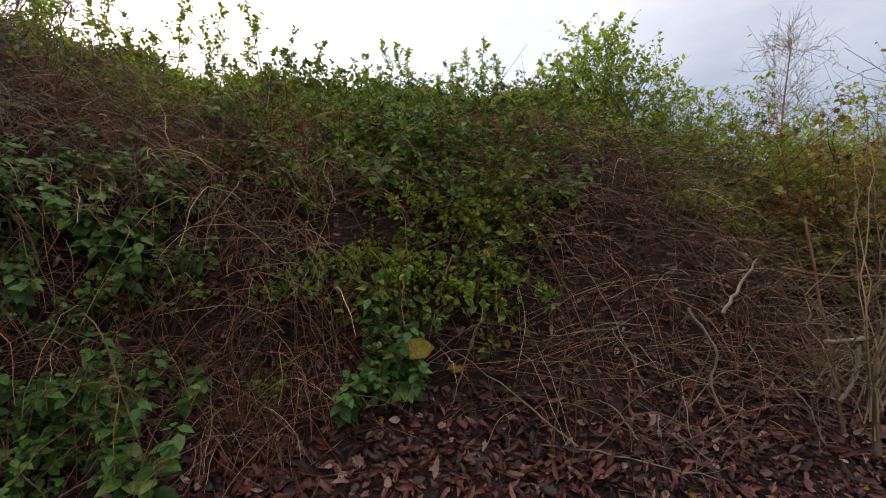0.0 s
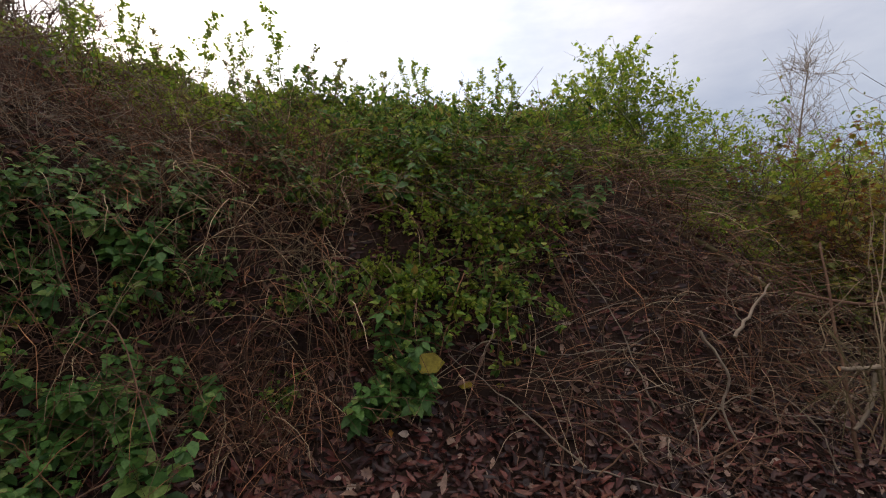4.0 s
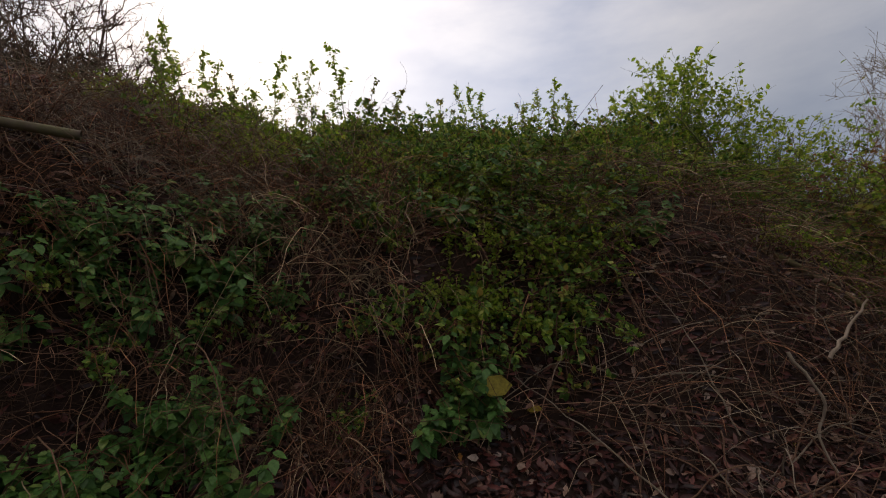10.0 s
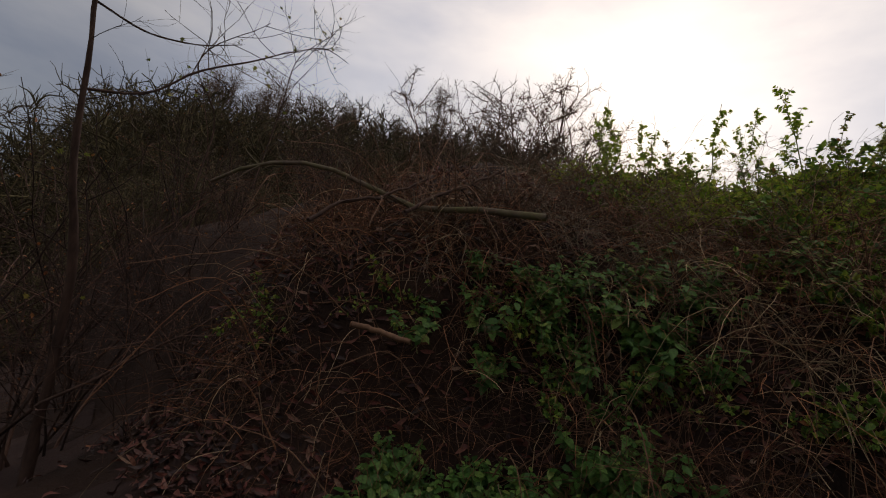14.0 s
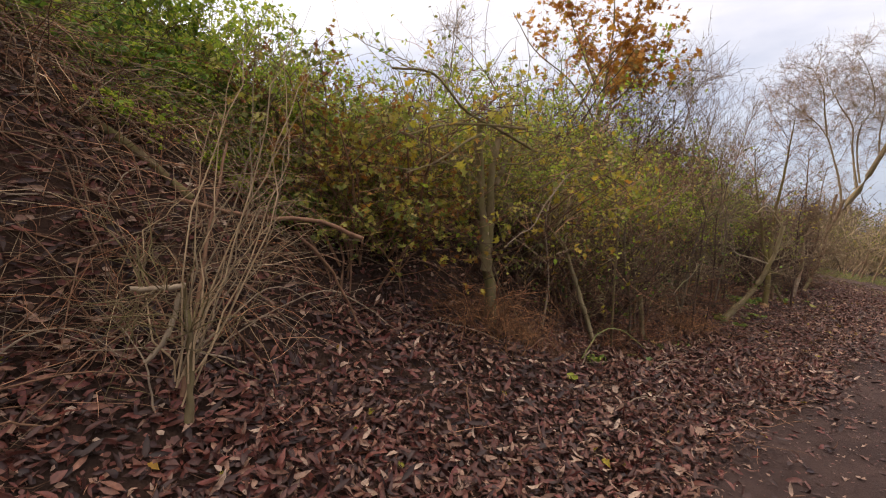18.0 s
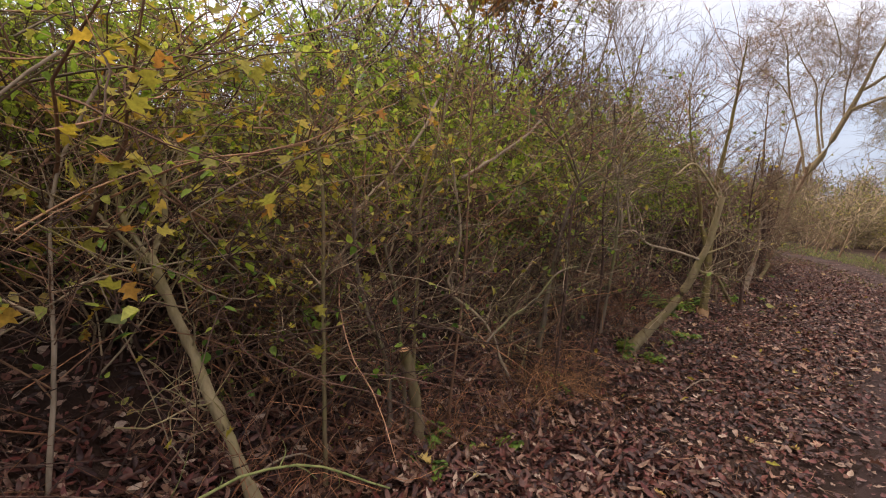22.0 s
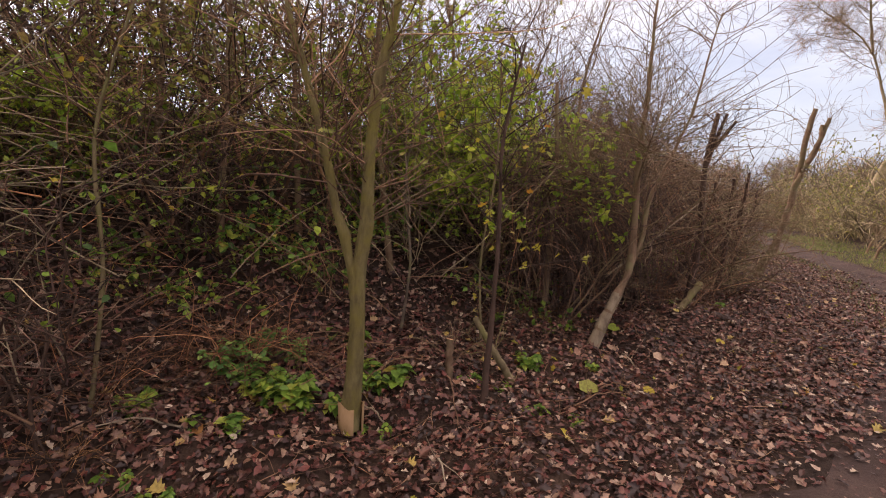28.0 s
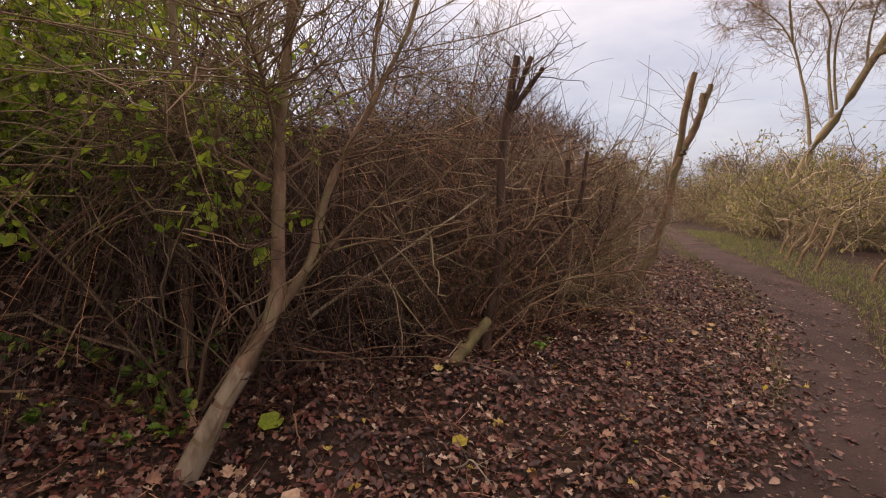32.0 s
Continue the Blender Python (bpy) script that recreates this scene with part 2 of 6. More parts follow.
M_GRASS = leaf_mat("grass_green", [(0.0, (0.08, 0.13, 0.03)), (0.4, (0.17, 0.22, 0.05)), (0.7, (0.28, 0.29, 0.09)), (1.0, (0.38, 0.31, 0.16))], 0.4)
M_STRAW = wood_mat("dry_straw", (0.23, 0.155, 0.09), (0.47, 0.35, 0.22), spread=0.45)
M_STALK = wood_mat("dead_brown_stalks", (0.12, 0.050, 0.026), (0.30, 0.145, 0.075), spread=0.55)
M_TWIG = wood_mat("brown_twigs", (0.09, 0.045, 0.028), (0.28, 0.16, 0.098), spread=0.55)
M_RUST = wood_mat("russet_dead_grass", (0.17, 0.08, 0.036), (0.38, 0.20, 0.095), spread=0.5)
# umber twigs, darkened further for the shade inside the thicket
M_UMBER = wood_mat("shaded_umber_twigs", (0.034, 0.019, 0.015), (0.115, 0.066, 0.049), spread=0.55)
M_GREY = wood_mat("grey_dead_wood", (0.15, 0.112, 0.08), (0.36, 0.285, 0.21), spread=0.25)
M_BARK = wood_mat("olive_bark", (0.085, 0.06, 0.032), (0.21, 0.16, 0.09), moss=(0.135, 0.12, 0.045), spread=0.1, bump=0.9)
M_DARKBARK = wood_mat("dark_bark", (0.055, 0.04, 0.03), (0.16, 0.12, 0.09), moss=(0.11, 0.105, 0.045), spread=0.15)
M_REDBARK = wood_mat("reddish_bark", (0.09, 0.05, 0.03), (0.23, 0.145, 0.095), moss=(0.17, 0.14, 0.075), spread=0.12, bump=0.9)
M_PALEBARK = wood_mat("pale_bark", (0.17, 0.125, 0.085), (0.36, 0.29, 0.21), spread=0.1)
M_ASHBARK = wood_mat("mottled_ash_bark", (0.07, 0.05, 0.022), (0.19, 0.15, 0.065), moss=(0.15, 0.12, 0.03), spread=0.1, bump=1.0, scale=26)
M_OLIVE = wood_mat("pale_olive_bark", (0.17, 0.13, 0.07), (0.36, 0.29, 0.17), moss=(0.22, 0.19, 0.08), spread=0.1, bump=1.0)
M_PALETWIG = wood_mat("pale_tan_twigs", (0.12, 0.085, 0.053), (0.32, 0.25, 0.165), spread=0.5)
M_WILLOW = wood_mat("willow_bark", (0.14, 0.105, 0.065), (0.30, 0.235, 0.155), moss=(0.20, 0.16, 0.07), spread=0.25, bump=0.9)
M_PINKTWIG = wood_mat("pinkish_willow_twigs", (0.20, 0.13, 0.10), (0.36, 0.25, 0.20), spread=0.3, bump=0.0)
M_PEEL = wood_mat("peeling_bark", (0.13, 0.09, 0.062), (0.30, 0.235, 0.165), spread=0.15, bump=0.8)
M_CARD = wood_mat("tan_guard", (0.19, 0.11, 0.055), (0.30, 0.185, 0.10), spread=0.1)
M_HEDGE = wood_mat("olive_tan_twigs", (0.125, 0.10, 0.05), (0.28, 0.225, 0.125), spread=0.5)
M_CUT = wood_mat("sawn_wood", (0.55, 0.28, 0.14), (0.74, 0.46, 0.26), spread=0.1, bump=0.15)
M_FAR = wood_mat("far_branches", (0.10, 0.068, 0.05), (0.22, 0.155, 0.11), spread=0.35, bump=0.0)
M_SCRUB = wood_mat("olive_scrub_twigs", (0.05, 0.042, 0.02), (0.13, 0.105, 0.05), spread=0.35, bump=0.0)
M_GREENSTEM = wood_mat("green_stem", (0.12, 0.15, 0.05), (0.27, 0.28, 0.11), spread=0.3)
M_OLIVELEAF = leaf_mat("olive_leaves", [(0.0, (0.10, 0.13, 0.03)), (0.4, (0.22, 0.25, 0.05)), (0.75, (0.36, 0.34, 0.07)), (1.0, (0.42, 0.30, 0.10))], 0.45)
M_HAY = earth_mat("rough_meadow", [(0.3, (0.10, 0.10, 0.035)), (0.5, (0.20, 0.18, 0.065)), (0.72, (0.32, 0.25, 0.12))], fine=25, coarse=0.6)

# ---------------------------------------------------------------- mesh makers
RNG = np.random.default_rng(7)


def mesh_np(name, verts, faces, mat, smooth=False):
    verts, faces = np.asarray(verts, np.float32).reshape(-1, 3), np.asarray(faces, np.int32)
    me = bpy.data.meshes.new(name)
    n, k = faces.shape
    me.vertices.add(len(verts))
    me.vertices.foreach_set("co", verts.ravel())
    me.loops.add(n * k)
    me.loops.foreach_set("vertex_index", faces.ravel())
    me.polygons.add(n)
    me.polygons.foreach_set("loop_start", np.arange(0, n * k, k, dtype=np.int32))
    if smooth:
        me.polygons.foreach_set("use_smooth", np.ones(n, bool))
    me.materials.append(mat)
    me.update(calc_edges=True)
    return me


def part(name, me, parent, label=""):
    ob = new(name, me)
    ob.parent = parent
    if label:
        ob["label"] = label
    if name in JOINED:
        ob["kind"] = "stuff"
    return ob


JOINED = {"stems", "side_twigs", "canes", "leaves", "twigs", "branches", "crown", "side_shoots"}


def thing(name, label, category, at=None, group="", kind="", me=None):
    ob = new(name, me)
    if at is not None:
        ob.matrix_basis = at if isinstance(at, Matrix) else Matrix.Translation(at)
    return tagged(ob, label, category, group, kind)


def unit(v):
    return v / np.maximum(np.linalg.norm(v, axis=-1, keepdims=True), 1e-9)


def tubes(pts, rad, sides=4, cap=False):
    """Tapered tubes along pts (N, n, 3) with radii rad (N, n)."""
    pts, rad = np.asarray(pts, float), np.asarray(rad, float)
    N, n, _ = pts.shape
    tan = unit(np.gradient(pts, axis=1))
    ref = np.where(np.abs(tan[..., 2:3]) > 0.9, np.array([1.0, 0, 0]), np.array([0, 0, 1.0]))
    a = unit(np.cross(tan, ref))
    b = np.cross(tan, a)
    ang = np.arange(sides) * 2 * math.pi / sides
    ring = a[:, :, None] * np.cos(ang)[None, None, :, None] + b[:, :, None] * np.sin(ang)[None, None, :, None]
    v = pts[:, :, None] + ring * rad[:, :, None, None]
    i = np.arange(n - 1)[:, None] * sides
    j = np.arange(sides)[None]
    q = np.stack([i + j, i + (j + 1) % sides, i + sides + (j + 1) % sides, i + sides + j], -1).reshape(-1, 4)
    f = (q[None] + (np.arange(N) * n * sides)[:, None, None]).reshape(-1, 4)
    return v.reshape(-1, 3), f


def joined(bits):
    vs, fs, k = [], [], 0
    for v, f in bits:
        vs.append(v)
        fs.append(f + k)
        k += len(v)
    return np.concatenate(vs), np.concatenate(fs)


def wander(start, way, length, n=6, wob=0.25, droop=0.0, rng=RNG):
    """Paths (N, n, 3) that leave start in the direction way, wobble, and droop (or rise, if negative)."""
    start, way = np.atleast_2d(start).astype(float), unit(np.atleast_2d(way).astype(float))
    N = max(len(start), len(way))
    start, way = np.broadcast_to(start, (N, 3)), np.broadcast_to(way, (N, 3)).copy()
    length = np.broadcast_to(length, (N,))
    out = [start]
    for k in range(n - 1):
        way = unit(way + rng.normal(0, wob, (N, 3)) - np.array([0, 0, 1.0]) * np.reshape(droop, (-1, 1)) / n)
        out.append(out[-1] + way * (length / (n - 1))[:, None])
    return np.stack(out, 1)


def taper(N, n, r0, r1):
    return np.linspace(0, 1, n)[None] * (np.reshape(r1, (-1, 1)) - np.reshape(r0, (-1, 1))) + np.reshape(r0, (-1, 1)) + np.zeros((N, n))


def along(pts, count, lo=0.15, hi=1.0, rng=RNG):
    """count random points on the paths, with the direction of the path there, and how far along they lie."""
    N, n, _ = pts.shape
    i, s = rng.integers(0, N, count), rng.uniform(lo, hi, count) * (n - 1)
    k = np.minimum(s.astype(int), n - 2)
    f = (s - k)[:, None]
    return pts[i, k] * (1 - f) + pts[i, k + 1] * f, unit(pts[i, k + 1] - pts[i, k]), s / (n - 1), i


def side_way(tan, lift=0.3, spread=0.9, rng=RNG):
    r = rng.normal(0, 1, tan.shape)
    r = unit(r - (r * tan).sum(1, keepdims=True) * tan)
    return unit(tan * (1 - spread) + r * spread + np.array([0, 0, lift]))


# leaf outlines: length along x, width along y, a fold along the midrib
OVATE = (np.array([[0, 0, 0], [.25, -.30, .05], [.25, 0, -.02], [.25, .30, .05], [.6, -.27, .05], [.6, 0, -.03], [.6, .27, .05], [1, 0, -.10]]), 1.0)
LANCE = (np.array([[0, 0, 0], [.3, -.13, .04], [.3, 0, 0], [.3, .13, .04], [.65, -.12, .07], [.65, 0, .03], [.65, .12, .07], [1, 0, .02]]), 1.0)
ROUND = (np.array([[0, 0, 0], [.2, -.36, .06], [.3, 0, 0], [.2, .36, .06], [.7, -.36, .04], [.65, 0, -.03], [.7, .36, .04], [1, 0, -.06]]), 1.0)
LEAF_F = np.array([[0, 1, 2], [0, 2, 3], [1, 4, 5], [1, 5, 2], [2, 5, 6], [2, 6, 3], [4, 7, 5], [5, 7, 6]])
LOBED = (np.array([[0, 0, 0], [.18, -.45, .08], [.38, -.2, .02], [.62, -.5, .1], [.66, -.16, .0], [1, 0, -.08], [.66, .16, 0], [.62, .5, .1], [.38, .2, .02], [.18, .45, .08], [.4, 0, -.03]]), 1.0)
LOBED_F = np.array([[10, i, (i + 1) % 10] for i in range(10)])
OAK = (np.array([[0, 0, 0], [.2, -.2, .05], [.35, -.12, .01], [.55, -.3, .08], [.74, -.15, .03], [1, 0, -.05], [.74, .15, .02], [.55, .3, .08], [.35, .12, .0], [.2, .2, .06], [.45, 0, -.03]]), 1.0)
BROAD = (np.array([[0, 0, 0], [.10, -.16, .03], [.16, -.42, .1], [.34, -.24, .03], [.50, -.52, .12], [.60, -.26, .05], [.78, -.30, .09], [.84, -.10, .02], [1, 0, -.06], [.84, .10, .03], [.78, .30, .07], [.60, .26, .03], [.50, .52, .13], [.34, .24, .02], [.16, .42, .11], [.10, .16, .03], [.45, 0, -.03]]), 1.0)
BROAD_F = np.array([[16, i, (i + 1) % 16] for i in range(16)])
CHIP = (np.array([[0, 0, 0], [.4, -.3, .06], [.45, 0, -.02], [.4, .3, .05], [1, 0, .04]]), 1.0)
CHIP_F = np.array([[0, 1, 2], [0, 2, 3], [1, 4, 2], [2, 4, 3]])
BLADE = (np.array([[0, -.03, 0], [0, .03, 0], [.5, -.03, .0], [.5, .03, .0], [1, 0, -.12]]), 1.0)
BLADE_F = np.array([[0, 2, 1], [1, 2, 3], [2, 4, 3]])


def leaves(pos, way, up, size, shape=OVATE, faces=LEAF_F, curl=0.0, rng=RNG):
    """Leaves at pos that point along way, their faces turned to up."""
    x = unit(way)
    y = unit(np.cross(up, x))
    z = np.cross(x, y)
    T = shape[0][None].repeat(len(pos), 0).copy()
    if curl:
        c = rng.uniform(-curl, curl, (len(pos), 1))
        T[:, :, 2] += c * (T[:, :, 0] - 0.4) ** 2 * 1.6 + rng.uniform(0, curl, (len(pos), 1)) * T[:, :, 1] ** 2 * 3
    v = pos[:, None] + np.reshape(size, (-1, 1, 1)) * (T[:, :, 0:1] * x[:, None] + T[:, :, 1:2] * y[:, None] + T[:, :, 2:3] * z[:, None])
    f = faces[None] + (np.arange(len(pos)) * len(shape[0]))[:, None, None]
    return v.reshape(-1, 3), f.reshape(-1, 3)


def curve_through(points, n=12, wob=0.0, rng=RNG):
    """A smooth path (1, n, 3) through a few points."""
    p = np.asarray(points, float)
    d = np.r_[0, np.cumsum(np.linalg.norm(np.diff(p, axis=0), axis=1))]
    s = np.linspace(0, d[-1], n)
    m = np.gradient(p, d, axis=0) if len(p) > 2 else np.repeat((p[1:] - p[:1]) / d[-1], 2, 0)
    k = np.clip(np.searchsorted(d, s, "right") - 1, 0, len(p) - 2)
    h = (d[k + 1] - d[k])[:, None]
    u = ((s - d[k]) / h[:, 0])[:, None]
    q = (2 * u**3 - 3 * u**2 + 1) * p[k] + (u**3 - 2 * u**2 + u) * h * m[k] + (-2 * u**3 + 3 * u**2) * p[k + 1] + (u**3 - u**2) * h * m[k + 1]
    if wob:
        q[1:-1] += rng.normal(0, wob, (n - 2, 3))
    return q[None]

# ---------------------------------------------------------------- ground
PATH_L = ([-60, 13, 15, 17, 20, 22, 26, 33, 60], [-.75, -.6, -.6, -.85, -1.9, -2.9, -5.2, -9.0, -26])
EDGE_L = ([-60, -1, 1.2, 3.0, 4.6, 6.5, 13, 15, 17, 20, 22, 26, 33, 60], [-.9, -.9, -.95, -.95, -.8, -.66, -.6, -.6, -.85, -1.9, -2.9, -5.2, -9.0, -26])
PATH_R = ([-60, 12, 15, 18, 20.4, 23, 26.7, 33, 60], [1.3, 1.2, .5, -.25, -.7, -2.0, -4.2, -7.7, -24])
SOUTH = ([-9, .8, 1.5, 2.3, 2.55, 2.75, 2.9, 3.2, 4.0, 4.8, 6, 12], [0, 0, .22, .60, .85, 1.45, 1.95, 2.35, 2.85, 3.3, 3.45, 3.4])
MID = ([-9, 1.0, 2.0, 3.0, 4.0, 5.0, 6.5, 12], [0, 0, .30, .85, 1.75, 2.65, 3.2, 3.3])
NORTH2 = ([-9, 1.5, 2.6, 3.3, 4.0, 5.0, 6.5, 9.0, 12], [0, 0, .05, .16, .6, 1.4, 2.2, 2.6, 2.7])
NORTH = ([-9, 1.5, 2.3, 3.0, 3.6, 4.5, 6.0, 9.0, 12], [0, 0, .06, .40, 1.0, 1.75, 2.4, 2.7, 2.8])


def smooth(a, b, x):
    t = np.clip((x - a) / (b - a), 0, 1)
    return t * t * (3 - 2 * t)


def bulge(y):
    """How far the brushwood heap comes out towards the path."""
    return 1.6 * smooth(-3.9, -6.2, y)


def height(x, y):
    """The height of the ground: a level path, a steep overgrown bank beside it, a wooded hill behind."""
    x, y = np.asarray(x, float), np.asarray(y, float)
    left = np.interp(y, *PATH_L)
    u = -(x - (left + 0.6 + 0.15 * smooth(13, -5, y)))
    u = np.where(y > 13, u, -x) + bulge(y)
    south, mid, north = np.interp(u, *SOUTH), np.interp(u, *MID), np.interp(u, *NORTH)
    w3 = smooth(7.5, 10, y)
    north = north * (1 - w3) + np.interp(u, *NORTH2) * w3
    w1, w2 = smooth(-1.2, 1.2, y), smooth(1.2, 4.5, y)
    z = (south * (1 - w1) + mid * w1) * (1 - w2) + north * w2
    z = z * (1 - smooth(22, 34, y) * 0.75)
    z = z * (1 - smooth(-6.0, -8.5, y) * smooth(3.6, 1.5, u))
    d = np.hypot(x, y + 3)
    turn = np.degrees(np.arctan2(-x, y + 3))
    hill = smooth(15, 42, d) * 12.0 * smooth(96, 128, turn) * smooth(194, 152, np.where(turn < 0, turn + 360, turn))
    far = smooth(60, 400, d) * 6.0
    rough_on = smooth(1.0, 2.4, u)
    bumps = rough_on * (0.10 * np.sin(1.9 * x + 2.3 * y) * np.sin(2.7 * y - 1.1 * x) + 0.05 * np.sin(6.1 * y + 1.3) * np.sin(5.3 * x + y)) + 0.012 * np.sin(3.1 * x + 1) * np.sin(2.3 * y)
    return z + hill + far + bumps


def normal_at(x, y, e=0.12):
    gx = (height(x + e, y) - height(x - e, y)) / (2 * e)
    gy = (height(x, y + e) - height(x, y - e)) / (2 * e)
    return unit(np.stack([-gx, -gy, np.ones_like(gx)], -1))


def axis_steps(fine_lo, fine_hi, step, reach):
    mid = np.arange(fine_lo, fine_hi + 1e-6, step)
    grow = np.cumsum(step * 1.16 ** np.arange(1, 60))
    grow = grow[grow < reach]
    return np.r_[fine_lo - grow[::-1], mid, fine_hi + grow]


def sheet(name, xs, ys, zfun, mat):
    X, Y = np.meshgrid(xs, ys, indexing="ij")
    Z = zfun(X, Y)
    n, m = X.shape
    i, j = np.meshgrid(np.arange(n - 1), np.arange(m - 1), indexing="ij")
    a = (i * m + j).ravel()
    f = np.stack([a, a + m, a + m + 1, a + 1], 1)
    return mesh_np(name, np.stack([X, Y, Z], -1), f, mat, smooth=True)


def lumpy(X, Y):
    fine = np.zeros_like(X)
    near = (np.abs(X) < 9) & (Y > -10) & (Y < 30)
    idx = np.argwhere(near)
    for i, j in idx[::1]:
        fine[i, j] = noise.noise((X[i, j] * 3.1, Y[i, j] * 3.1, 0.3)) * 0.03
    return height(X, Y) + fine * smooth(0.4, 1.6, -X)


ground = thing("ground", "dark damp soil under leaf litter, rising to a steep bank", "ground", kind="structure",
               me=sheet("ground", axis_steps(-6.5, 2.5, 0.11, 1500), axis_steps(-8, 20, 0.13, 1500), lumpy, M_SOIL))

py = np.r_[np.arange(-30, -6, 1.0), np.arange(-6, 22, 0.12), np.arange(22, 44, 0.5)]
pu = np.linspace(0, 1, 22)
PL = np.interp(py, *EDGE_L)[:, None] + 0.12 * np.sin(py * 2.1)[:, None] + 0.07 * np.sin(py * 5.3 + 1)[:, None]
PR = np.interp(py, *PATH_R)[:, None]
px = PL + (PR - PL) * pu[None]
pyy = np.repeat(py[:, None], len(pu), 1)
pz = height(px, pyy) + 0.014 - 0.03 * (np.abs(pu - 0.5) * 2)[None] ** 4
n_, m_ = px.shape
a_ = (np.arange(n_ - 1)[:, None] * m_ + np.arange(m_ - 1)[None]).ravel()
thing("path", "trodden brown earth footpath with scattered fallen leaves", "path", kind="structure",
      me=mesh_np("path", np.stack([px, pyy, pz], -1), np.stack([a_, a_ + 1, a_ + m_ + 1, a_ + m_], 1), M_PATH, smooth=True))

# ---------------------------------------------------------------- plants, each kind built in a few shapes
def seat(x, y, lean=0.5, turn=0.0, scale=1.0, sink=0.02):
    """A pose on the ground, leaning part of the way to the ground's normal."""
    n = normal_at(np.array([x]), np.array([y]))[0]
    up = Vector(unit(n * lean + np.array([0, 0, 1.0]) * (1 - lean)))
    q = Vector((0, 0, 1)).rotation_difference(up)
    z = float(height(x, y)) - sink
    return Matrix.Translation((x, y, z)) @ q.to_matrix().to_4x4() @ Matrix.Rotation(turn, 4, "Z") @ Matrix.Scale(scale, 4)


def skyline(x, y):
    """How high the growth reaches along the bank."""
    return 2.45 + .38 * max(0, -x - 3) + .30 * max(0, y - 2.5) + .55 * float(smooth(-.3, .5, y) * smooth(3.2, 2.2, y))


def plant_out(kinds, places, seed=1, tall=0):
    """Set out copies of the given plants at (x, y, lean, scale). tall: their own height, where they must stay under the skyline."""
    rnd = random.Random(seed)
    used = set()
    for x, y, lean, sc in places:
        k = rnd.choice(kinds)
        if tall:
            sc = min(sc, max(.3, (skyline(x, y) - float(height(x, y))) / tall))
        m = seat(x, y, lean, rnd.uniform(0, 6.283), sc)
        if k.name in used:
            copy_thing(k, m)
        else:
            k.matrix_basis = m
            used.add(k.name)
    for k in kinds:
        if k.name not in used:
            for o in (*k.children_recursive, k):
                bpy.data.objects.remove(o)


def nettle(h, seed, label, leaf=M_NETTLE):
    rng = np.random.default_rng(seed)
    root = thing("nettle", label, "nettle plant", group="nettles on the bank")
    k = int(rng.integers(3, 6))
    st = wander(np.c_[rng.normal(0, .05, (k, 2)), np.zeros(k)], np.c_[rng.normal(0, .3, (k, 2)), np.ones(k)], h * rng.uniform(.7, 1.1, k), 7, .12, 0, rng)
    for q in st:
        part("stem", mesh_np("stem", *tubes(q[None], taper(1, 7, .004, .002), 4), M_GREENSTEM), root)
    pos, way, up, size = [], [], [], []
    for s in st:
        for i in range(2, 7):
            for side in range(2):
                a = i * math.pi / 2 + side * math.pi + rng.normal(0, .3)
                for rep in range(2):
                    a2 = a + rep * 1.3
                    w = np.array([math.cos(a2), math.sin(a2), rng.uniform(-.5, .15)])
                    pos.append(s[i] + rng.normal(0, .01, 3))
                    way.append(w)
                    up.append([rng.normal(0, .25), rng.normal(0, .25), 1])
                    size.append((.112 - .009 * i) * rng.uniform(.7, 1.25))
    part("leaves", mesh_np("leaves", *leaves(np.array(pos), np.array(way), np.array(up), np.array(size), OVATE, rng=rng), leaf), root)
    return root


def bramble(r, seed, mat, label, leafy=1.0, name="bramble"):
    """Arching stems in a mound with three-part leaves."""
    rng = np.random.default_rng(seed)
    root = thing(name, label, "bramble", group="brambles on the bank")
    k = 14
    a = rng.uniform(0, 6.28, k)
    st = wander(np.c_[rng.normal(0, .06, (k, 2)), np.zeros(k)], np.c_[np.cos(a) * .8, np.sin(a) * .8, np.ones(k)], r * rng.uniform(.9, 1.7, k), 9, .14, 1.5, rng)
    st[..., 2] = np.maximum(st[..., 2], -.05)
    part("canes", mesh_np("canes", *tubes(st, taper(k, 9, .0045, .0018), 4), M_STALK), root)
    n = int(175 * leafy)
    p, t, s, _ = along(st, n, .2, 1, rng)
    w = side_way(t, .2, .9, rng)
    pos = np.repeat(p + w * .03, 3, 0)
    way = np.repeat(w, 3, 0) + rng.normal(0, .5, (n * 3, 3))
    up = np.c_[rng.normal(0, .45, (n * 3, 2)), np.ones(n * 3)]
    part("leaves", mesh_np("leaves", *leaves(pos, way, up, rng.uniform(.03, .066, n * 3), OVATE, rng=rng), mat), root)
    return root


def stem_tuft(h, seed, mat, label, count=26, droop=2.2, name="dry_stem_tuft", r=.0026, spread=.6):
    rng = np.random.default_rng(seed)
    root = thing(name, label, "dead stems", group="dead stems")
    a = rng.uniform(0, 6.28, count)
    st = wander(np.c_[rng.normal(0, .09, (count, 2)), np.zeros(count)], np.c_[np.cos(a) * spread, np.sin(a) * spread, np.ones(count)], h * rng.uniform(.5, 1.4, count), 9, .21, droop * .8, rng)
    p, t, s, _ = along(st, count * 2, .3, 1, rng)
    tw = wander(p, side_way(t, .1, .8, rng), rng.uniform(.06, .25, count * 2), 4, .2, .3, rng)
    part("stems", mesh_np("stems", *joined([tubes(st, taper(count, 9, r, r * .4), 3), tubes(tw, taper(len(tw), 4, r * .55, r * .3), 3)]), mat), root)
    return root


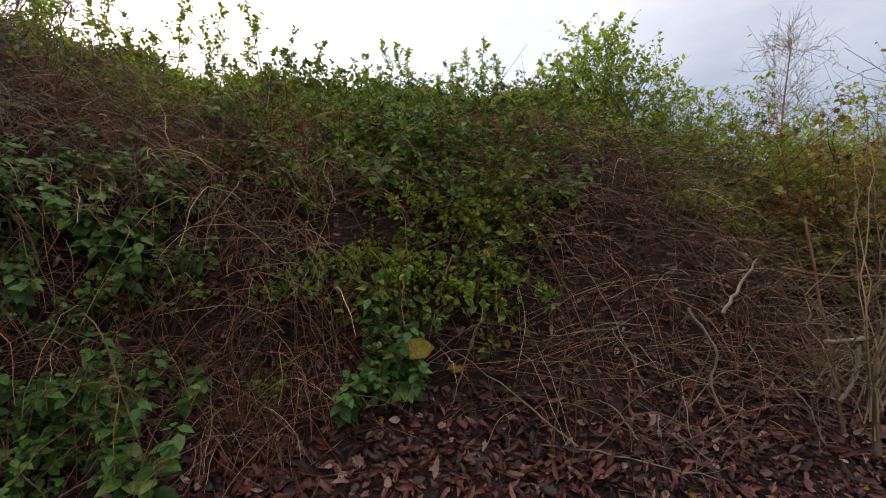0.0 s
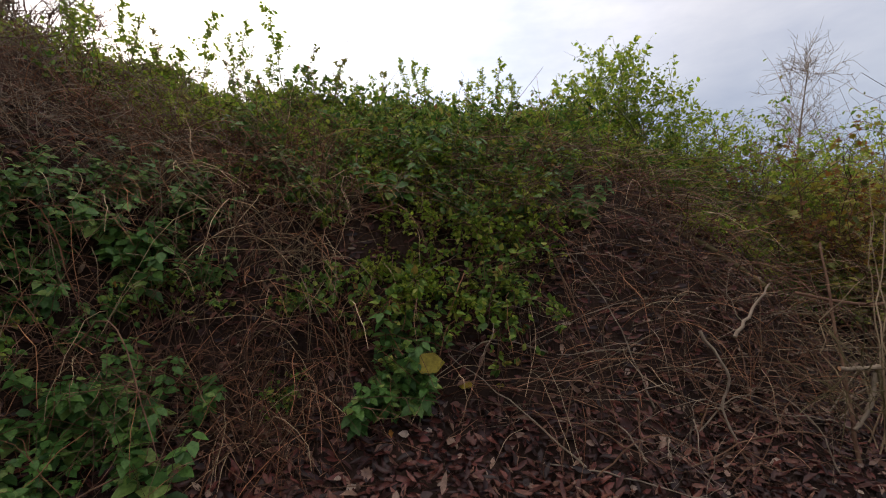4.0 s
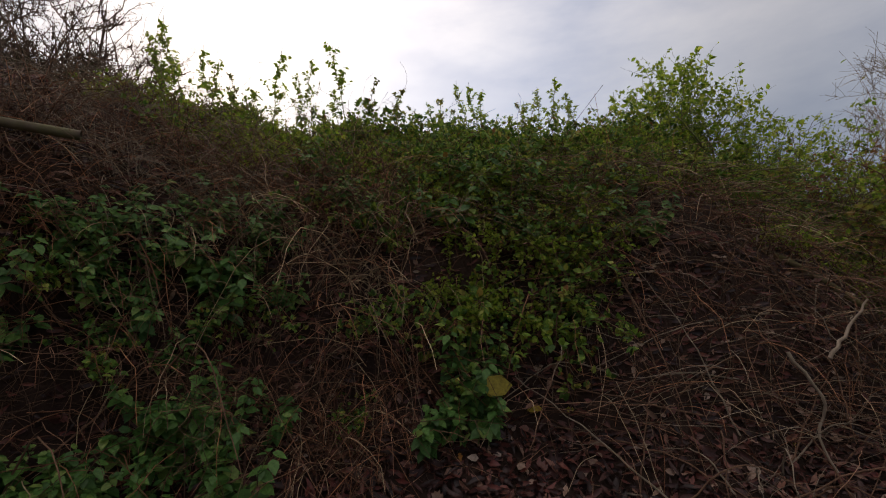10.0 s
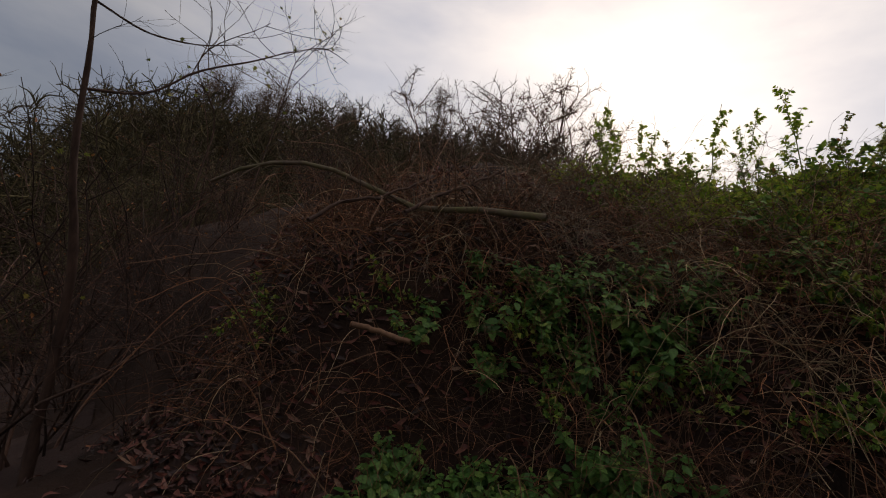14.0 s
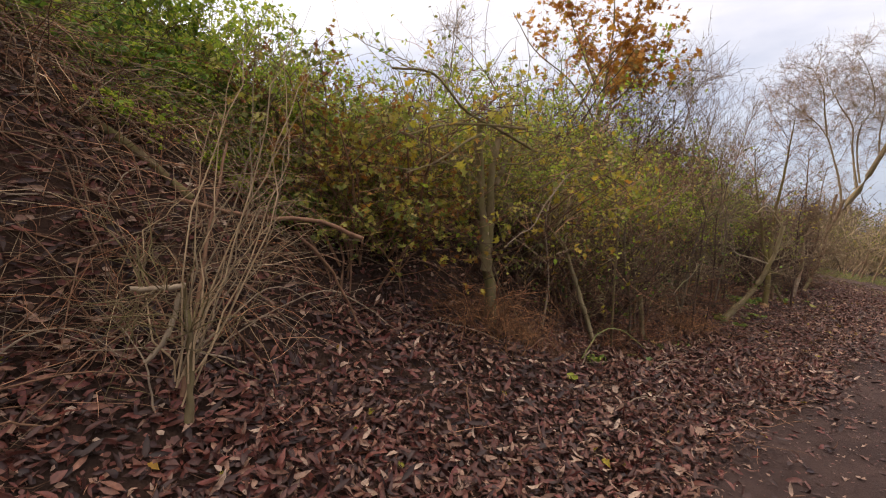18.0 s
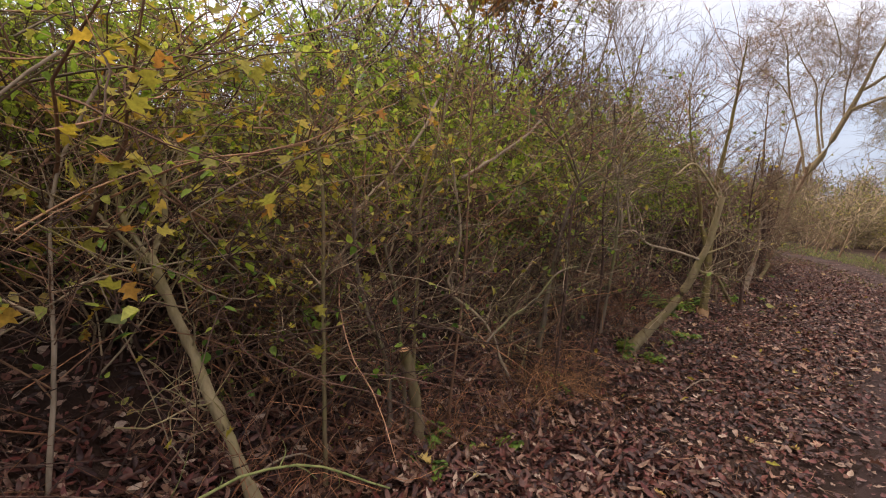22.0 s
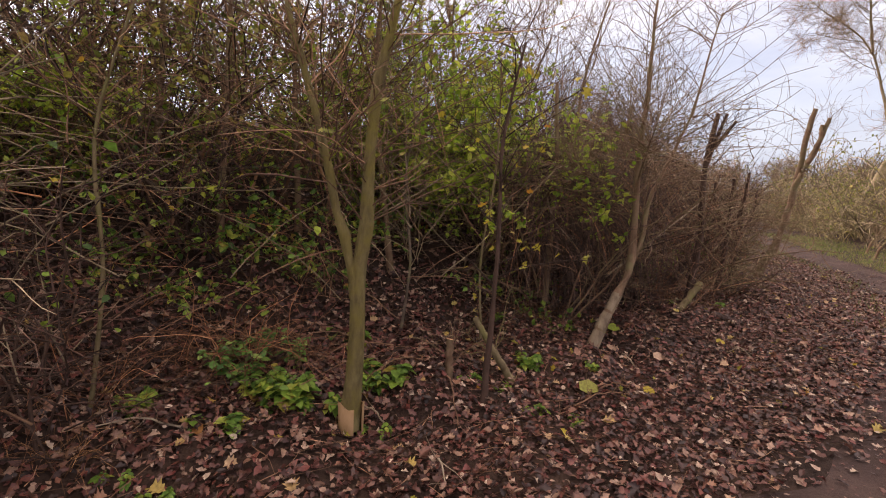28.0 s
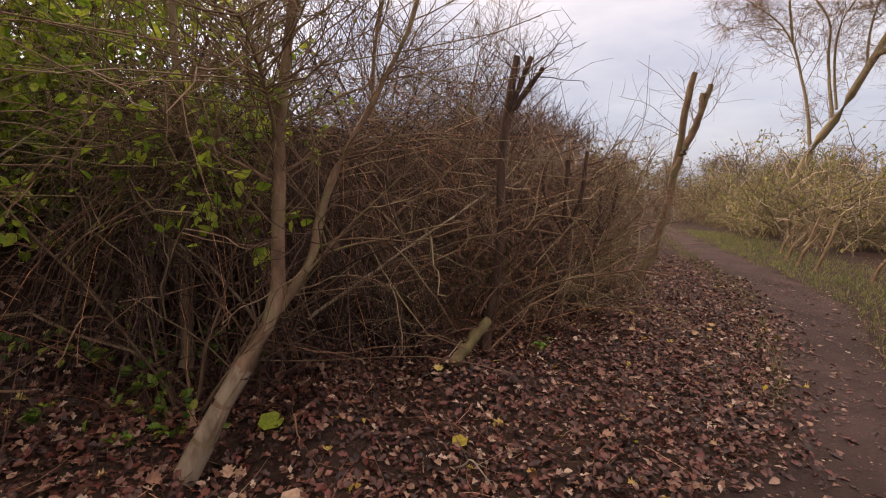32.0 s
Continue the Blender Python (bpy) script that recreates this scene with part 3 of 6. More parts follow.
def shrub(h, seed, label, bark=M_TWIG, leaf=None, leaf_n=0, stems=7, twigs=150, leafsize=.045, name="shrub", spread=.45, shape=OVATE, faces=LEAF_F, r0=.012, group="shrubs of the thicket", apart=True, droop=.25, thick=1.0):
    """Several upright stems that fork into many thin twigs."""
    rng = np.random.default_rng(seed)
    root = thing(name, label, "shrub", group=group)
    a = rng.uniform(0, 6.28, stems)
    st = wander(np.c_[rng.normal(0, .12, (stems, 2)), np.zeros(stems) - .05], np.c_[np.cos(a) * spread, np.sin(a) * spread, np.ones(stems)], h * rng.uniform(.7, 1.1, stems), 10, .12 + .2 * max(droop, 0), droop, rng)
    if apart:
        for q in st:
            part("stem", mesh_np("stem", *tubes(q[None], taper(1, 10, r0 * rng.uniform(.6, 1.3), .003), 5), bark), root)
    else:
        part("stems", mesh_np("stems", *tubes(st, taper(stems, 10, r0 * rng.uniform(.6, 1.3, stems), .003), 5), bark), root)
    k = stems * 7
    p, t, s, _ = along(st, k, .15, .95, rng)
    br = wander(p, side_way(t, .25, .7, rng), h * .5 * (1.15 - s) * rng.uniform(.6, 1.3, k) + .2, 7, .19, .2, rng)
    part("branches", mesh_np("branches", *tubes(br, taper(k, 7, .0045 * thick, .002 * thick), 4), bark), root)
    p, t, s, _ = along(br, twigs, .1, 1, rng)
    tw = wander(p, side_way(t, .2, .7, rng), rng.uniform(.12, .4, twigs), 5, .2, 0, rng)
    part("twigs", mesh_np("twigs", *tubes(tw, taper(twigs, 5, .0024 * thick, .001 * thick), 3), bark), root)
    if leaf_n:
        p, t, s, _ = along(tw, leaf_n, .2, 1, rng)
        up = np.c_[rng.normal(0, .6, (leaf_n, 2)), np.ones(leaf_n)]
        part("leaves", mesh_np("leaves", *leaves(p, side_way(t, -.1, .8, rng), up, rng.uniform(.6, 1.2, leaf_n) * leafsize, shape, faces, rng=rng), leaf), root)
    return root


def stalk_plant(h, seed, label, leaf=M_LIME, name="willowherb_stalk", leaf_n=60, size=.07):
    rng = np.random.default_rng(seed)
    root = thing(name, label, "tall weed", group="tall stalks along the crest")
    st = wander(np.zeros((1, 3)), np.array([[rng.normal(0, .12), rng.normal(0, .12), 1]]), h, 10, .07, 0, rng)
    part("stem", mesh_np("stem", *tubes(st, taper(1, 10, .007, .003), 5), M_GREENSTEM), root)
    k = 12
    p, t, s, _ = along(st, k, .35, .98, rng)
    br = wander(p, side_way(t, .6, .6, rng), .10 + .32 * h * .5 * (1.1 - s), 5, .15, -.2, rng)
    part("side_shoots", mesh_np("side_shoots", *tubes(br, taper(k, 5, .003, .0015), 3), M_GREENSTEM), root)
    p, t, s, _ = along(np.concatenate([br, st[:, 4:9]]), leaf_n, .1, 1, rng)
    w = side_way(t, -.15, .8, rng)
    part("leaves", mesh_np("leaves", *leaves(p, w, np.c_[rng.normal(0, .7, (leaf_n, 2)), np.ones(leaf_n)], rng.uniform(.5, 1.2, leaf_n) * size, OVATE, rng=rng), leaf), root)
    return root


def big_tree(name, label, category, trunk, r0, r1, bark, limbs=9, limb_len=2.0, order=3, twigs=1500, leaf=None, leaf_n=0, leafsize=.07, lo=.3, lift=.35, spread=.75, twig_r=.004, seed=3, shape=LOBED, faces=LOBED_F, droop=0.0, group="", sides=8, taper_limbs=.45, apart=True):
    """A trunk along given points, limbs that fork, thin twigs, and leaves if it still has any."""
    rng = np.random.default_rng(seed)
    base = np.asarray(trunk[0], float)
    root = thing(name, label, category, Vector(base), group)
    tp = curve_through(np.asarray(trunk, float) - base, 16)
    rr = taper(1, 16, r0, r1)
    rr[:, :2] *= np.array([1.3, 1.1])
    part("trunk", mesh_np("trunk", *tubes(tp, rr, sides), bark, smooth=True), root)
    p, t, s, _ = along(tp, limbs, lo, 1.0, rng)
    s_ = (1.25 - s)
    lb = wander(p, side_way(t, lift, spread, rng), limb_len * s_ * rng.uniform(.7, 1.15, limbs), 9, .13, droop - .2, rng)
    lr = (r0 + (r1 - r0) * s) * taper_limbs
    if not apart:
        part("branches", mesh_np("branches", *tubes(lb, taper(limbs, 9, lr, np.maximum(lr * .3, twig_r)), 5), bark), root)
    for q, ra in zip(lb, lr) if apart else ():
        part("limb", mesh_np("limb", *tubes(q[None], taper(1, 9, ra, max(ra * .3, twig_r)), 6), bark, smooth=True), root)
    prev, pr = lb, lr
    bits = []
    k = limbs
    ln = limb_len
    for o in range(order - 1):
        k, ln = k * 5, ln * .52
        p, t, s, i = along(prev, k, .15, 1, rng)
        b = wander(p, side_way(t, lift * .7, .65, rng), ln * rng.uniform(.5, 1.2, k), 6, .15, droop, rng)
        br = np.maximum(np.resize(pr, len(prev))[i] * (1 - .7 * s) * .5, twig_r)
        bits.append(tubes(b, taper(k, 6, br, np.maximum(br * .4, twig_r * .8)), 4))
        prev, pr = b, br
    part("branches", mesh_np("branches", *joined(bits), bark), root)
    p, t, s, _ = along(prev, twigs, .1, 1, rng)
    tw = wander(p, side_way(t, lift * .5, .6, rng), ln * .6 * rng.uniform(.4, 1.2, twigs), 5, .15, droop, rng)
    part("twigs", mesh_np("twigs", *tubes(tw, taper(twigs, 5, twig_r, twig_r * .5), 3), bark), root)
    if leaf_n:
        p, t, s, _ = along(tw, leaf_n, .1, 1, rng)
        part("crown", mesh_np("crown", *leaves(p, side_way(t, -.2, .8, rng), np.c_[rng.normal(0, .7, (leaf_n, 2)), np.ones(leaf_n)], rng.uniform(.6, 1.25, leaf_n) * leafsize, shape, faces, rng=rng), leaf), root)
    return root


def stick(name, label, pts, r0, r1, mat, side=5, twigs=0, category="fallen branch", cut=False, seed=5, n=12, wob=0.004, twig_len=.25):
    """A branch along given points, with side twigs and perhaps a sawn end."""
    rng = np.random.default_rng(seed)
    base = np.asarray(pts[0], float)
    root = thing(name, label, category, Vector(base))
    p = curve_through(np.asarray(pts, float) - base, n, wob, rng)
    part("limb", mesh_np("limb", *tubes(p, taper(1, n, r0, r1), side + 2), mat, smooth=True), root)
    if cut:
        t = unit(p[0, 1] - p[0, 0])
        part("sawn_end", mesh_np("sawn_end", *end_disc(p[0, 0] - t * .003, -t, r0 * 1.0), M_CUT), root, "freshly sawn orange end")
    if twigs:
        q, t, s, _ = along(p, twigs, .25, 1, rng)
        tw = wander(q, side_way(t, .1, .6, rng), twig_len * rng.uniform(.4, 1.3, twigs), 6, .17, 0, rng)
        part("twigs", mesh_np("twigs", *tubes(tw, taper(twigs, 6, r1 * .7, .0012), 3), mat), root)
    return root


def rough_bark(v, rr, sides, rng, amount=.07):
    """Uneven bark: each corner of the rings moves a little."""
    r = np.repeat(rr.reshape(-1), sides)[:, None]
    return v + rng.normal(0, amount, v.shape) * r


def limbed_tree(name, label, paths, mat, orders, twig, leaf=None, leaf_n=0, leafsize=.1, seed=1, category="tree", shape=LOBED, faces=LOBED_F, fine=None):
    """A tree along given limbs (points, radius at the foot, radius at the end); each order (count, length, lift, spread, radius) forks from the last."""
    rng = np.random.default_rng(seed)
    base = np.asarray(paths[0][0][0], float)
    root = thing(name, label, category, Vector(base))
    lines = []
    for i, (pts, r0, r1) in enumerate(paths):
        q = curve_through(np.asarray(pts, float) - base, 18, .12 * r0, rng)
        rr = taper(1, 18, r0, r1) * (1 + rng.normal(0, .06, (1, 18)))
        v, f = tubes(q, rr, 9)
        part("trunk" if i == 0 else "limb", mesh_np("trunk", rough_bark(v, rr, 9, rng), f, mat, smooth=True), root)
        lines.append(q)
    prev = np.concatenate(lines)
    bits = []
    for k, (cnt, ln, lift, spread, rad) in enumerate(orders):
        p, t, s, i = along(prev, cnt, .3 if k == 0 else .15, 1, rng)
        b = wander(p, side_way(t, lift, spread, rng), ln * (1.2 - .5 * s) * rng.uniform(.5, 1.3, cnt), 8, .15, 0, rng)
        b[..., 2] = np.maximum(b[..., 2], .5)
        bits.append(tubes(b, taper(cnt, 8, rad, rad * .4), 4))
        prev = b
    part("branches", mesh_np("branches", *joined(bits), mat), root)
    cnt, ln, lift, spread, rad = twig
    p, t, s, i = along(prev, cnt, .1, 1, rng)
    tw = wander(p, side_way(t, lift, spread, rng), ln * rng.uniform(.4, 1.4, cnt), 5, .18, 0, rng)
    part("twigs", mesh_np("twigs", *tubes(tw, taper(cnt, 5, rad, rad * .5), 3), fine or mat), root)
    if leaf_n:
        p, t, s, _ = along(tw, leaf_n, .1, 1, rng)
        part("crown", mesh_np("crown", *leaves(p, side_way(t, -.25, .8, rng), np.c_[rng.normal(0, .8, (leaf_n, 2)), np.ones(leaf_n)], rng.uniform(.5, 1.25, leaf_n) * leafsize, shape, faces, .25, rng), leaf), root)
    return root


def end_disc(c, n, r, sides=12):
    n = unit(np.asarray(n, float))
    a = unit(np.cross(n, [0.3, 0.5, 0.8]))
    b = np.cross(n, a)
    ang = np.arange(sides) * 2 * math.pi / sides
    v = np.concatenate([[c], c + r * (np.cos(ang)[:, None] * a + np.sin(ang)[:, None] * b)])
    return v, np.array([[0, i + 1, (i + 1) % sides + 1] for i in range(sides)])


def stem_tree(name, label, paths, mat, twigs=0, twig_len=.4, leaf=None, leaf_n=0, leafsize=.06, seed=9, category="tree", cut_ends=(), pale_foot=0, lift=.3, twig_r=.003, twig_mat=None):
    """A small tree or coppiced stem along given lines: (points, radius at the foot, radius at the end), the first of them the trunk."""
    rng = np.random.default_rng(seed)
    base = np.asarray(paths[0][0][0], float)
    root = thing(name, label, category, Vector(base))
    lines = []
    for i, (pts, r0, r1, *own) in enumerate(paths):
        q = curve_through(np.asarray(pts, float) - base, 20, .09 * r0, rng)
        rr = taper(1, 20, r0, r1) * (1 + rng.normal(0, .08, (1, 20)))
        if i == 0:
            rr[:, :3] *= np.array([1.25, 1.12, 1.04])
            foot = rr
        sides = 10 if r0 > .02 else 6
        v, f = tubes(q, rr, sides)
        o = part("trunk" if i == 0 else "limb", mesh_np("trunk", rough_bark(v, rr, sides, rng, .09), f, own[0] if own else mat, smooth=True), root)
        if i in cut_ends:
            t = unit(q[0, -1] - q[0, -2])
            part("sawn_end", mesh_np("sawn_end", *end_disc(q[0, -1] + t * .002, t, rr[0, -1] * 1.02), M_CUT), o, "pale orange sawn end")
        lines.append(q)
    if pale_foot:
        for k, (a, b) in enumerate(((0, 1), (1, 2), (2, 3))):
            q, w = lines[0][:, a:b + 1].copy(), foot[:, a:b + 1] * 1.10 + .001
            q[:, -1] = q[:, -1] * .9 + q[:, -2] * .1
            v, f = tubes(q, w, 10)
            part("bark_band", mesh_np("bark_band", rough_bark(v, w, 10, rng, .04), f, M_PEEL, smooth=True), root, "pale peeled band of bark")
    if twigs:
        al = np.concatenate(lines)
        p_, t_, s_, i_ = along(al, twigs, .3, 1, rng)
        b = wander(p_, side_way(t_, lift, .75, rng), twig_len * rng.uniform(.5, 1.6, twigs), 7, .15, 0, rng)
        part("branches", mesh_np("branches", *tubes(b, taper(twigs, 7, twig_r * 1.6, twig_r * .7), 4), twig_mat or mat), root)
        p_, t_, s_, i_ = along(b, twigs * 5, .15, 1, rng)
        tw = wander(p_, side_way(t_, lift * .6, .7, rng), twig_len * .45 * rng.uniform(.4, 1.4, twigs * 5), 5, .18, 0, rng)
        part("twigs", mesh_np("twigs", *tubes(tw, taper(len(tw), 5, twig_r * .8, twig_r * .35), 3), twig_mat or mat), root)
        if leaf_n:
            p_, t_, s_, i_ = along(tw, leaf_n, .1, 1, rng)
            part("crown", mesh_np("crown", *leaves(p_, side_way(t_, -.2, .8, rng), np.c_[rng.normal(0, .7, (leaf_n, 2)), np.ones(leaf_n)], rng.uniform(.6, 1.25, leaf_n) * leafsize, LOBED, LOBED_F, rng=rng), leaf), root)
    return root

# ---------------------------------------------------------------- the bank beside the start
def scatter(n, x0, x1, y0, y1, seed, keep=None):
    rng = np.random.default_rng(seed)
    x, y = rng.uniform(x0, x1, n * 4), rng.uniform(y0, y1, n * 4)
    if keep is not None:
        ok = keep(x, y, rng)
        x, y = x[ok], y[ok]
    return x[:n], y[:n], rng


def band(y, lo, hi, soft=.3):
    return smooth(lo - soft, lo + soft, y) * smooth(hi + soft, hi - soft, y)


NETTLES = [nettle(h, 20 + i, "fresh green nettle with toothed leaves, growing on the bank") for i, h in enumerate((.28, .36, .45, .32, .5))]
# everything on this bank follows the heap where it comes out towards the path
onto = lambda x, y: x + bulge(y)
green = lambda x, y, r: r.uniform(0, 1, len(x)) < np.clip(1.5 * band(y, -5.2, -3.9, .15) * (x < -2.25) * (x > -2.95) + .4 * band(y, -2.98, -2.62, .05) * (x < -2.36) * (x > -2.62) + .22 * (x < -2.9) * (y < -1.5) * (y > -3.8), 0, 1) * smooth(-5.6, -4.6, y)
x, y, r = scatter(150, -3.3, -2.1, -6.0, -.9, 31, green)
plant_out(NETTLES, [(a, b, .45, r.uniform(.65, 1.1)) for a, b in zip(onto(x, y), y)], 5)

BRAMBLES = [bramble(r, 40 + i, M_BRAMBLE, "low green bramble with trailing canes on the bank") for i, r in enumerate((.3, .42, .36, .5))]
x, y, r = scatter(250, -4.8, -2.55, -6.2, 2.0, 32, lambda x, y, r: r.uniform(0, 1, len(x)) < np.where(y > -1.9, (x < -3.5) * .9, .8 * (x < -2.6)) * (1 - .75 * band(y, -5.3, -3.9) * (x > -3.8)) * (1 - .8 * band(y, -3.7, -2.95) * (x > -3.5)) * (.12 + .88 * smooth(-5.7, -4.4, y)) * (1 - .6 * (y < -4.0) * (x < -3.0)))
plant_out(BRAMBLES, [(a, b, .5, r.uniform(.7, 1.15)) for a, b in zip(onto(x, y), y)], 6)

LIMES = [bramble(r, 50 + i, M_LIME, "bright lime-green leafy weeds on top of the bank", 1.4, "leafy_weed") for i, r in enumerate((.35, .45, .5))]
x, y, r = scatter(120, -5.4, -3.5, -5.4, 4.8, 33, lambda x, y, r: (x < -3.6 - .25 * np.maximum(0, y + 1)) & ((y > -4.2) | (x < -4.5)))
plant_out(LIMES, [(a, b, .2, r.uniform(.6, .9)) for a, b in zip(onto(x, y), y)] + [(r.uniform(-4.0, -3.1), r.uniform(-3.0, -1.2), .5, r.uniform(.5, .7)) for k in range(22)] + [(r.uniform(-4.3, -3.55), r.uniform(-5.0, -3.6), .2, r.uniform(.7, 1.05)) for k in range(34)] + [(r.uniform(-4.4, -3.9), r.uniform(-.9, 1.6), .3, r.uniform(.6, .9)) for k in range(20)] + [(r.uniform(-5.4, -4.5), r.uniform(.3, 3.5), .2, r.uniform(.6, .95)) for k in range(26)] + [(r.uniform(-4.4, -3.25), r.uniform(-3.2, .3), .5, r.uniform(.55, .85)) for k in range(46)] + [(r.uniform(-3.3, -2.75), r.uniform(-3.0, -1.75), .6, r.uniform(.5, .8)) for k in range(22)], 7)

TUFTS = [stem_tuft(h, 60 + i, m, l) for i, (h, m, l) in enumerate(((.5, M_STALK, "tuft of dead brown stems hanging down the bank"), (.7, M_STALK, "tuft of dead brown stems hanging down the bank"), (.6, M_TWIG, "tuft of dry grass stems bent over the bank"), (.8, M_TWIG, "tangle of dead bramble canes on the bank")))]
x, y, r = scatter(80, -3.7, -2.5, -6.5, 2.5, 34, lambda x, y, r: ((y < -3.0) | (r.uniform(0, 1, len(x)) < .3) & (y < -.3) & (x > -3.2)))
plant_out(TUFTS, [(a, b, .8, r.uniform(.7, 1.3)) for a, b in zip(onto(x, y), y)], 8)
x, y, r = scatter(60, -4.6, -3.0, -5.6, -3.6, 35)
plant_out([stem_tuft(.6, 71, M_GREY, "grey dead stems lying on the bank", 30), stem_tuft(.5, 72, M_STALK, "brown dead stems lying on the bank", 30)], [(a, b, .8, r.uniform(.7, 1.2)) for a, b in zip(onto(x, y), y)], 9)

# tall stalks against the sky
STALKS = [stalk_plant(h, 80 + i, "tall leafy willowherb stalk against the sky", M_LIME if i != 1 else M_OLIVELEAF, leaf_n=int(n * 1.5), size=.047) for i, (h, n) in enumerate(((1.0, 130), (.85, 110), (1.2, 150), (.7, 90)))]
for i, (sx, sy, sc) in enumerate(((-4.6, -3.75, .95), (-4.7, -3.3, .8), (-4.5, -4.5, .95), (-4.2, -5.0, .9), (-4.4, -5.5, .9), (-4.9, -2.75, 1.0), (-5.0, -2.3, .8), (-5.1, -1.85, 1.1), (-5.1, -1.6, .95), (-5.3, -.9, .8), (-5.1, -.5, .9), (-4.5, -4.1, .8), (-4.5, -4.3, .9), (-4.3, -4.75, .8), (-4.4, -5.25, 1.0), (-4.9, -2.0, .7), (-5.2, 1.2, .7), (-4.7, -3.0, .7))):
    m = seat(sx, sy, .1, i * 1.7, sc)
    if i < 4:
        STALKS[i].matrix_basis = m
    else:
        copy_thing(STALKS[i % 4], m)
rnd_s = random.Random(12)
for k in range(24):
    sy = -5.5 + 5.0 * (k + rnd_s.random()) / 24
    copy_thing(STALKS[k % 4], seat(-4.75 + rnd_s.uniform(-.3, .25) + float(bulge(sy)) * .3, sy, .1, k * 2.1, rnd_s.uniform(.5, .9)))
elder = shrub(1.15, 95, "young elder bush with lime-green leaves on the crest", M_GREENSTEM, M_LIME, 1900, stems=7, twigs=240, leafsize=.052, name="elder_bush", spread=.5, group="bushes on the crest")
plant_out([elder], [(-4.7, .1, .1, 1.15), (-4.9, .55, .1, .75), (-4.9, -.4, .1, .8)], 21)

# loose dead stems hanging down the steep face
x, y, r = scatter(2600, -3.7, -2.45, -6.4, 2.6, 36, lambda x, y, r: r.uniform(0, 1, len(x)) < np.where(y > -1.9, (.12 + .22 * (x < -3.0)) * (y < .4), (.1 + .2 * (y < -3.8)) * (1 - .6 * (x < -3.3) * (y > -3.2)) + .7 * band(y, -3.75, -3.1, .15)))
x = onto(x, y)
nrm = normal_at(x, y)
st = wander(np.stack([x, y, height(x, y) - .01], -1), unit(nrm + r.normal(0, .5, (len(x), 3)) + np.array([0, 0, .5])), r.uniform(.25, .8, len(x)), 8, .16, 1.9, r)
half = len(st) // 2
last = half + half // 2
thing("dead_stems", "loose dead brown stems hanging over the bank", "dead stems", kind="stuff", me=mesh_np("dead_stems", *tubes(st[:half], taper(half, 8, .0028, .0012), 3), M_STALK))
thing("dead_stems", "loose dry tan stems and thin canes over the bank", "dead stems", kind="stuff", me=mesh_np("dead_stems", *tubes(st[half:last], taper(last - half, 8, .0024, .001), 3), M_TWIG))
thing("dead_stems", "pale straw-coloured stems bent over the bank", "dead stems", kind="stuff", me=mesh_np("dead_stems", *tubes(st[last:], taper(len(st) - last, 8, .0027, .0011), 3), M_STRAW))
# the bent-over clump of pale dry grass
ARCH = stem_tuft(.85, 91, M_STRAW, "clump of pale dry stems arching over the bank", 44, 3.0, "arching_grass", .003, .9)
plant_out([ARCH], [(-2.9, -3.75, .5, 1.0), (-2.85, -3.4, .6, .9), (-3.0, -3.1, .6, .8)], 10)
leaf_y = leaves(np.array([[-2.44, -2.71, 1.12]]), np.array([[.1, 1.0, .12]]), np.array([[.8, 0, .6]]), np.array([.165]), ROUND)
thing("large_leaf", "large pale yellow-green leaf hanging on the bank", "leaf", me=mesh_np("large_leaf", *leaf_y, M_YELLOW))

# brown brushwood and dead stems over the heap
x, y, r = scatter(90, -4.2, -2.3, -7.2, -4.3, 37)
free = (y < -6.9) | (x < -3.1)
x, y = x[free], y[free]
plant_out([stem_tuft(.7, 73, M_STALK, "brown dead stems heaped up with the brushwood", 34, 1.8), stem_tuft(.8, 74, M_TWIG, "tangle of thin brown sticks on the heap", 30, 1.2, r=.0035)], [(a, b, .85, r.uniform(.3, .55)) for a, b in zip(onto(x, y), y)], 22)

# straw and thin sticks tangled over the brushwood slope
for nm, mt, cnt, sd in (("loose_straw", M_PALETWIG, 260, 38), ("loose_twigs", M_TWIG, 420, 39), ("loose_twigs", M_GREY, 120, 40)):
    x, y, r = scatter(cnt, -3.5, -2.3, -2.3, 1.6, sd, lambda x, y, r: r.uniform(0, 1, len(x)) < smooth(.8, -.6, y) * smooth(-2.2, -2.7, x) + .04)
    cnt = len(x)
    a = r.uniform(0, 6.28, cnt)
    st = wander(np.stack([x, y, height(x, y) + r.uniform(0, .3, cnt)], -1), np.stack([np.cos(a) * .5, np.sin(a), r.uniform(-.1, .35, cnt)], -1), r.uniform(.3, 1.1, cnt), 8, .11, .45, r)
    st[..., 2] = np.maximum(st[..., 2], height(st[..., 0], st[..., 1]) + .01)
    thing(nm, "thin dry stems tangled over the brushwood slope", "dead stems", kind="stuff", me=mesh_np(nm, *tubes(st, taper(cnt, 8, .0026, .0012), 3), mt))

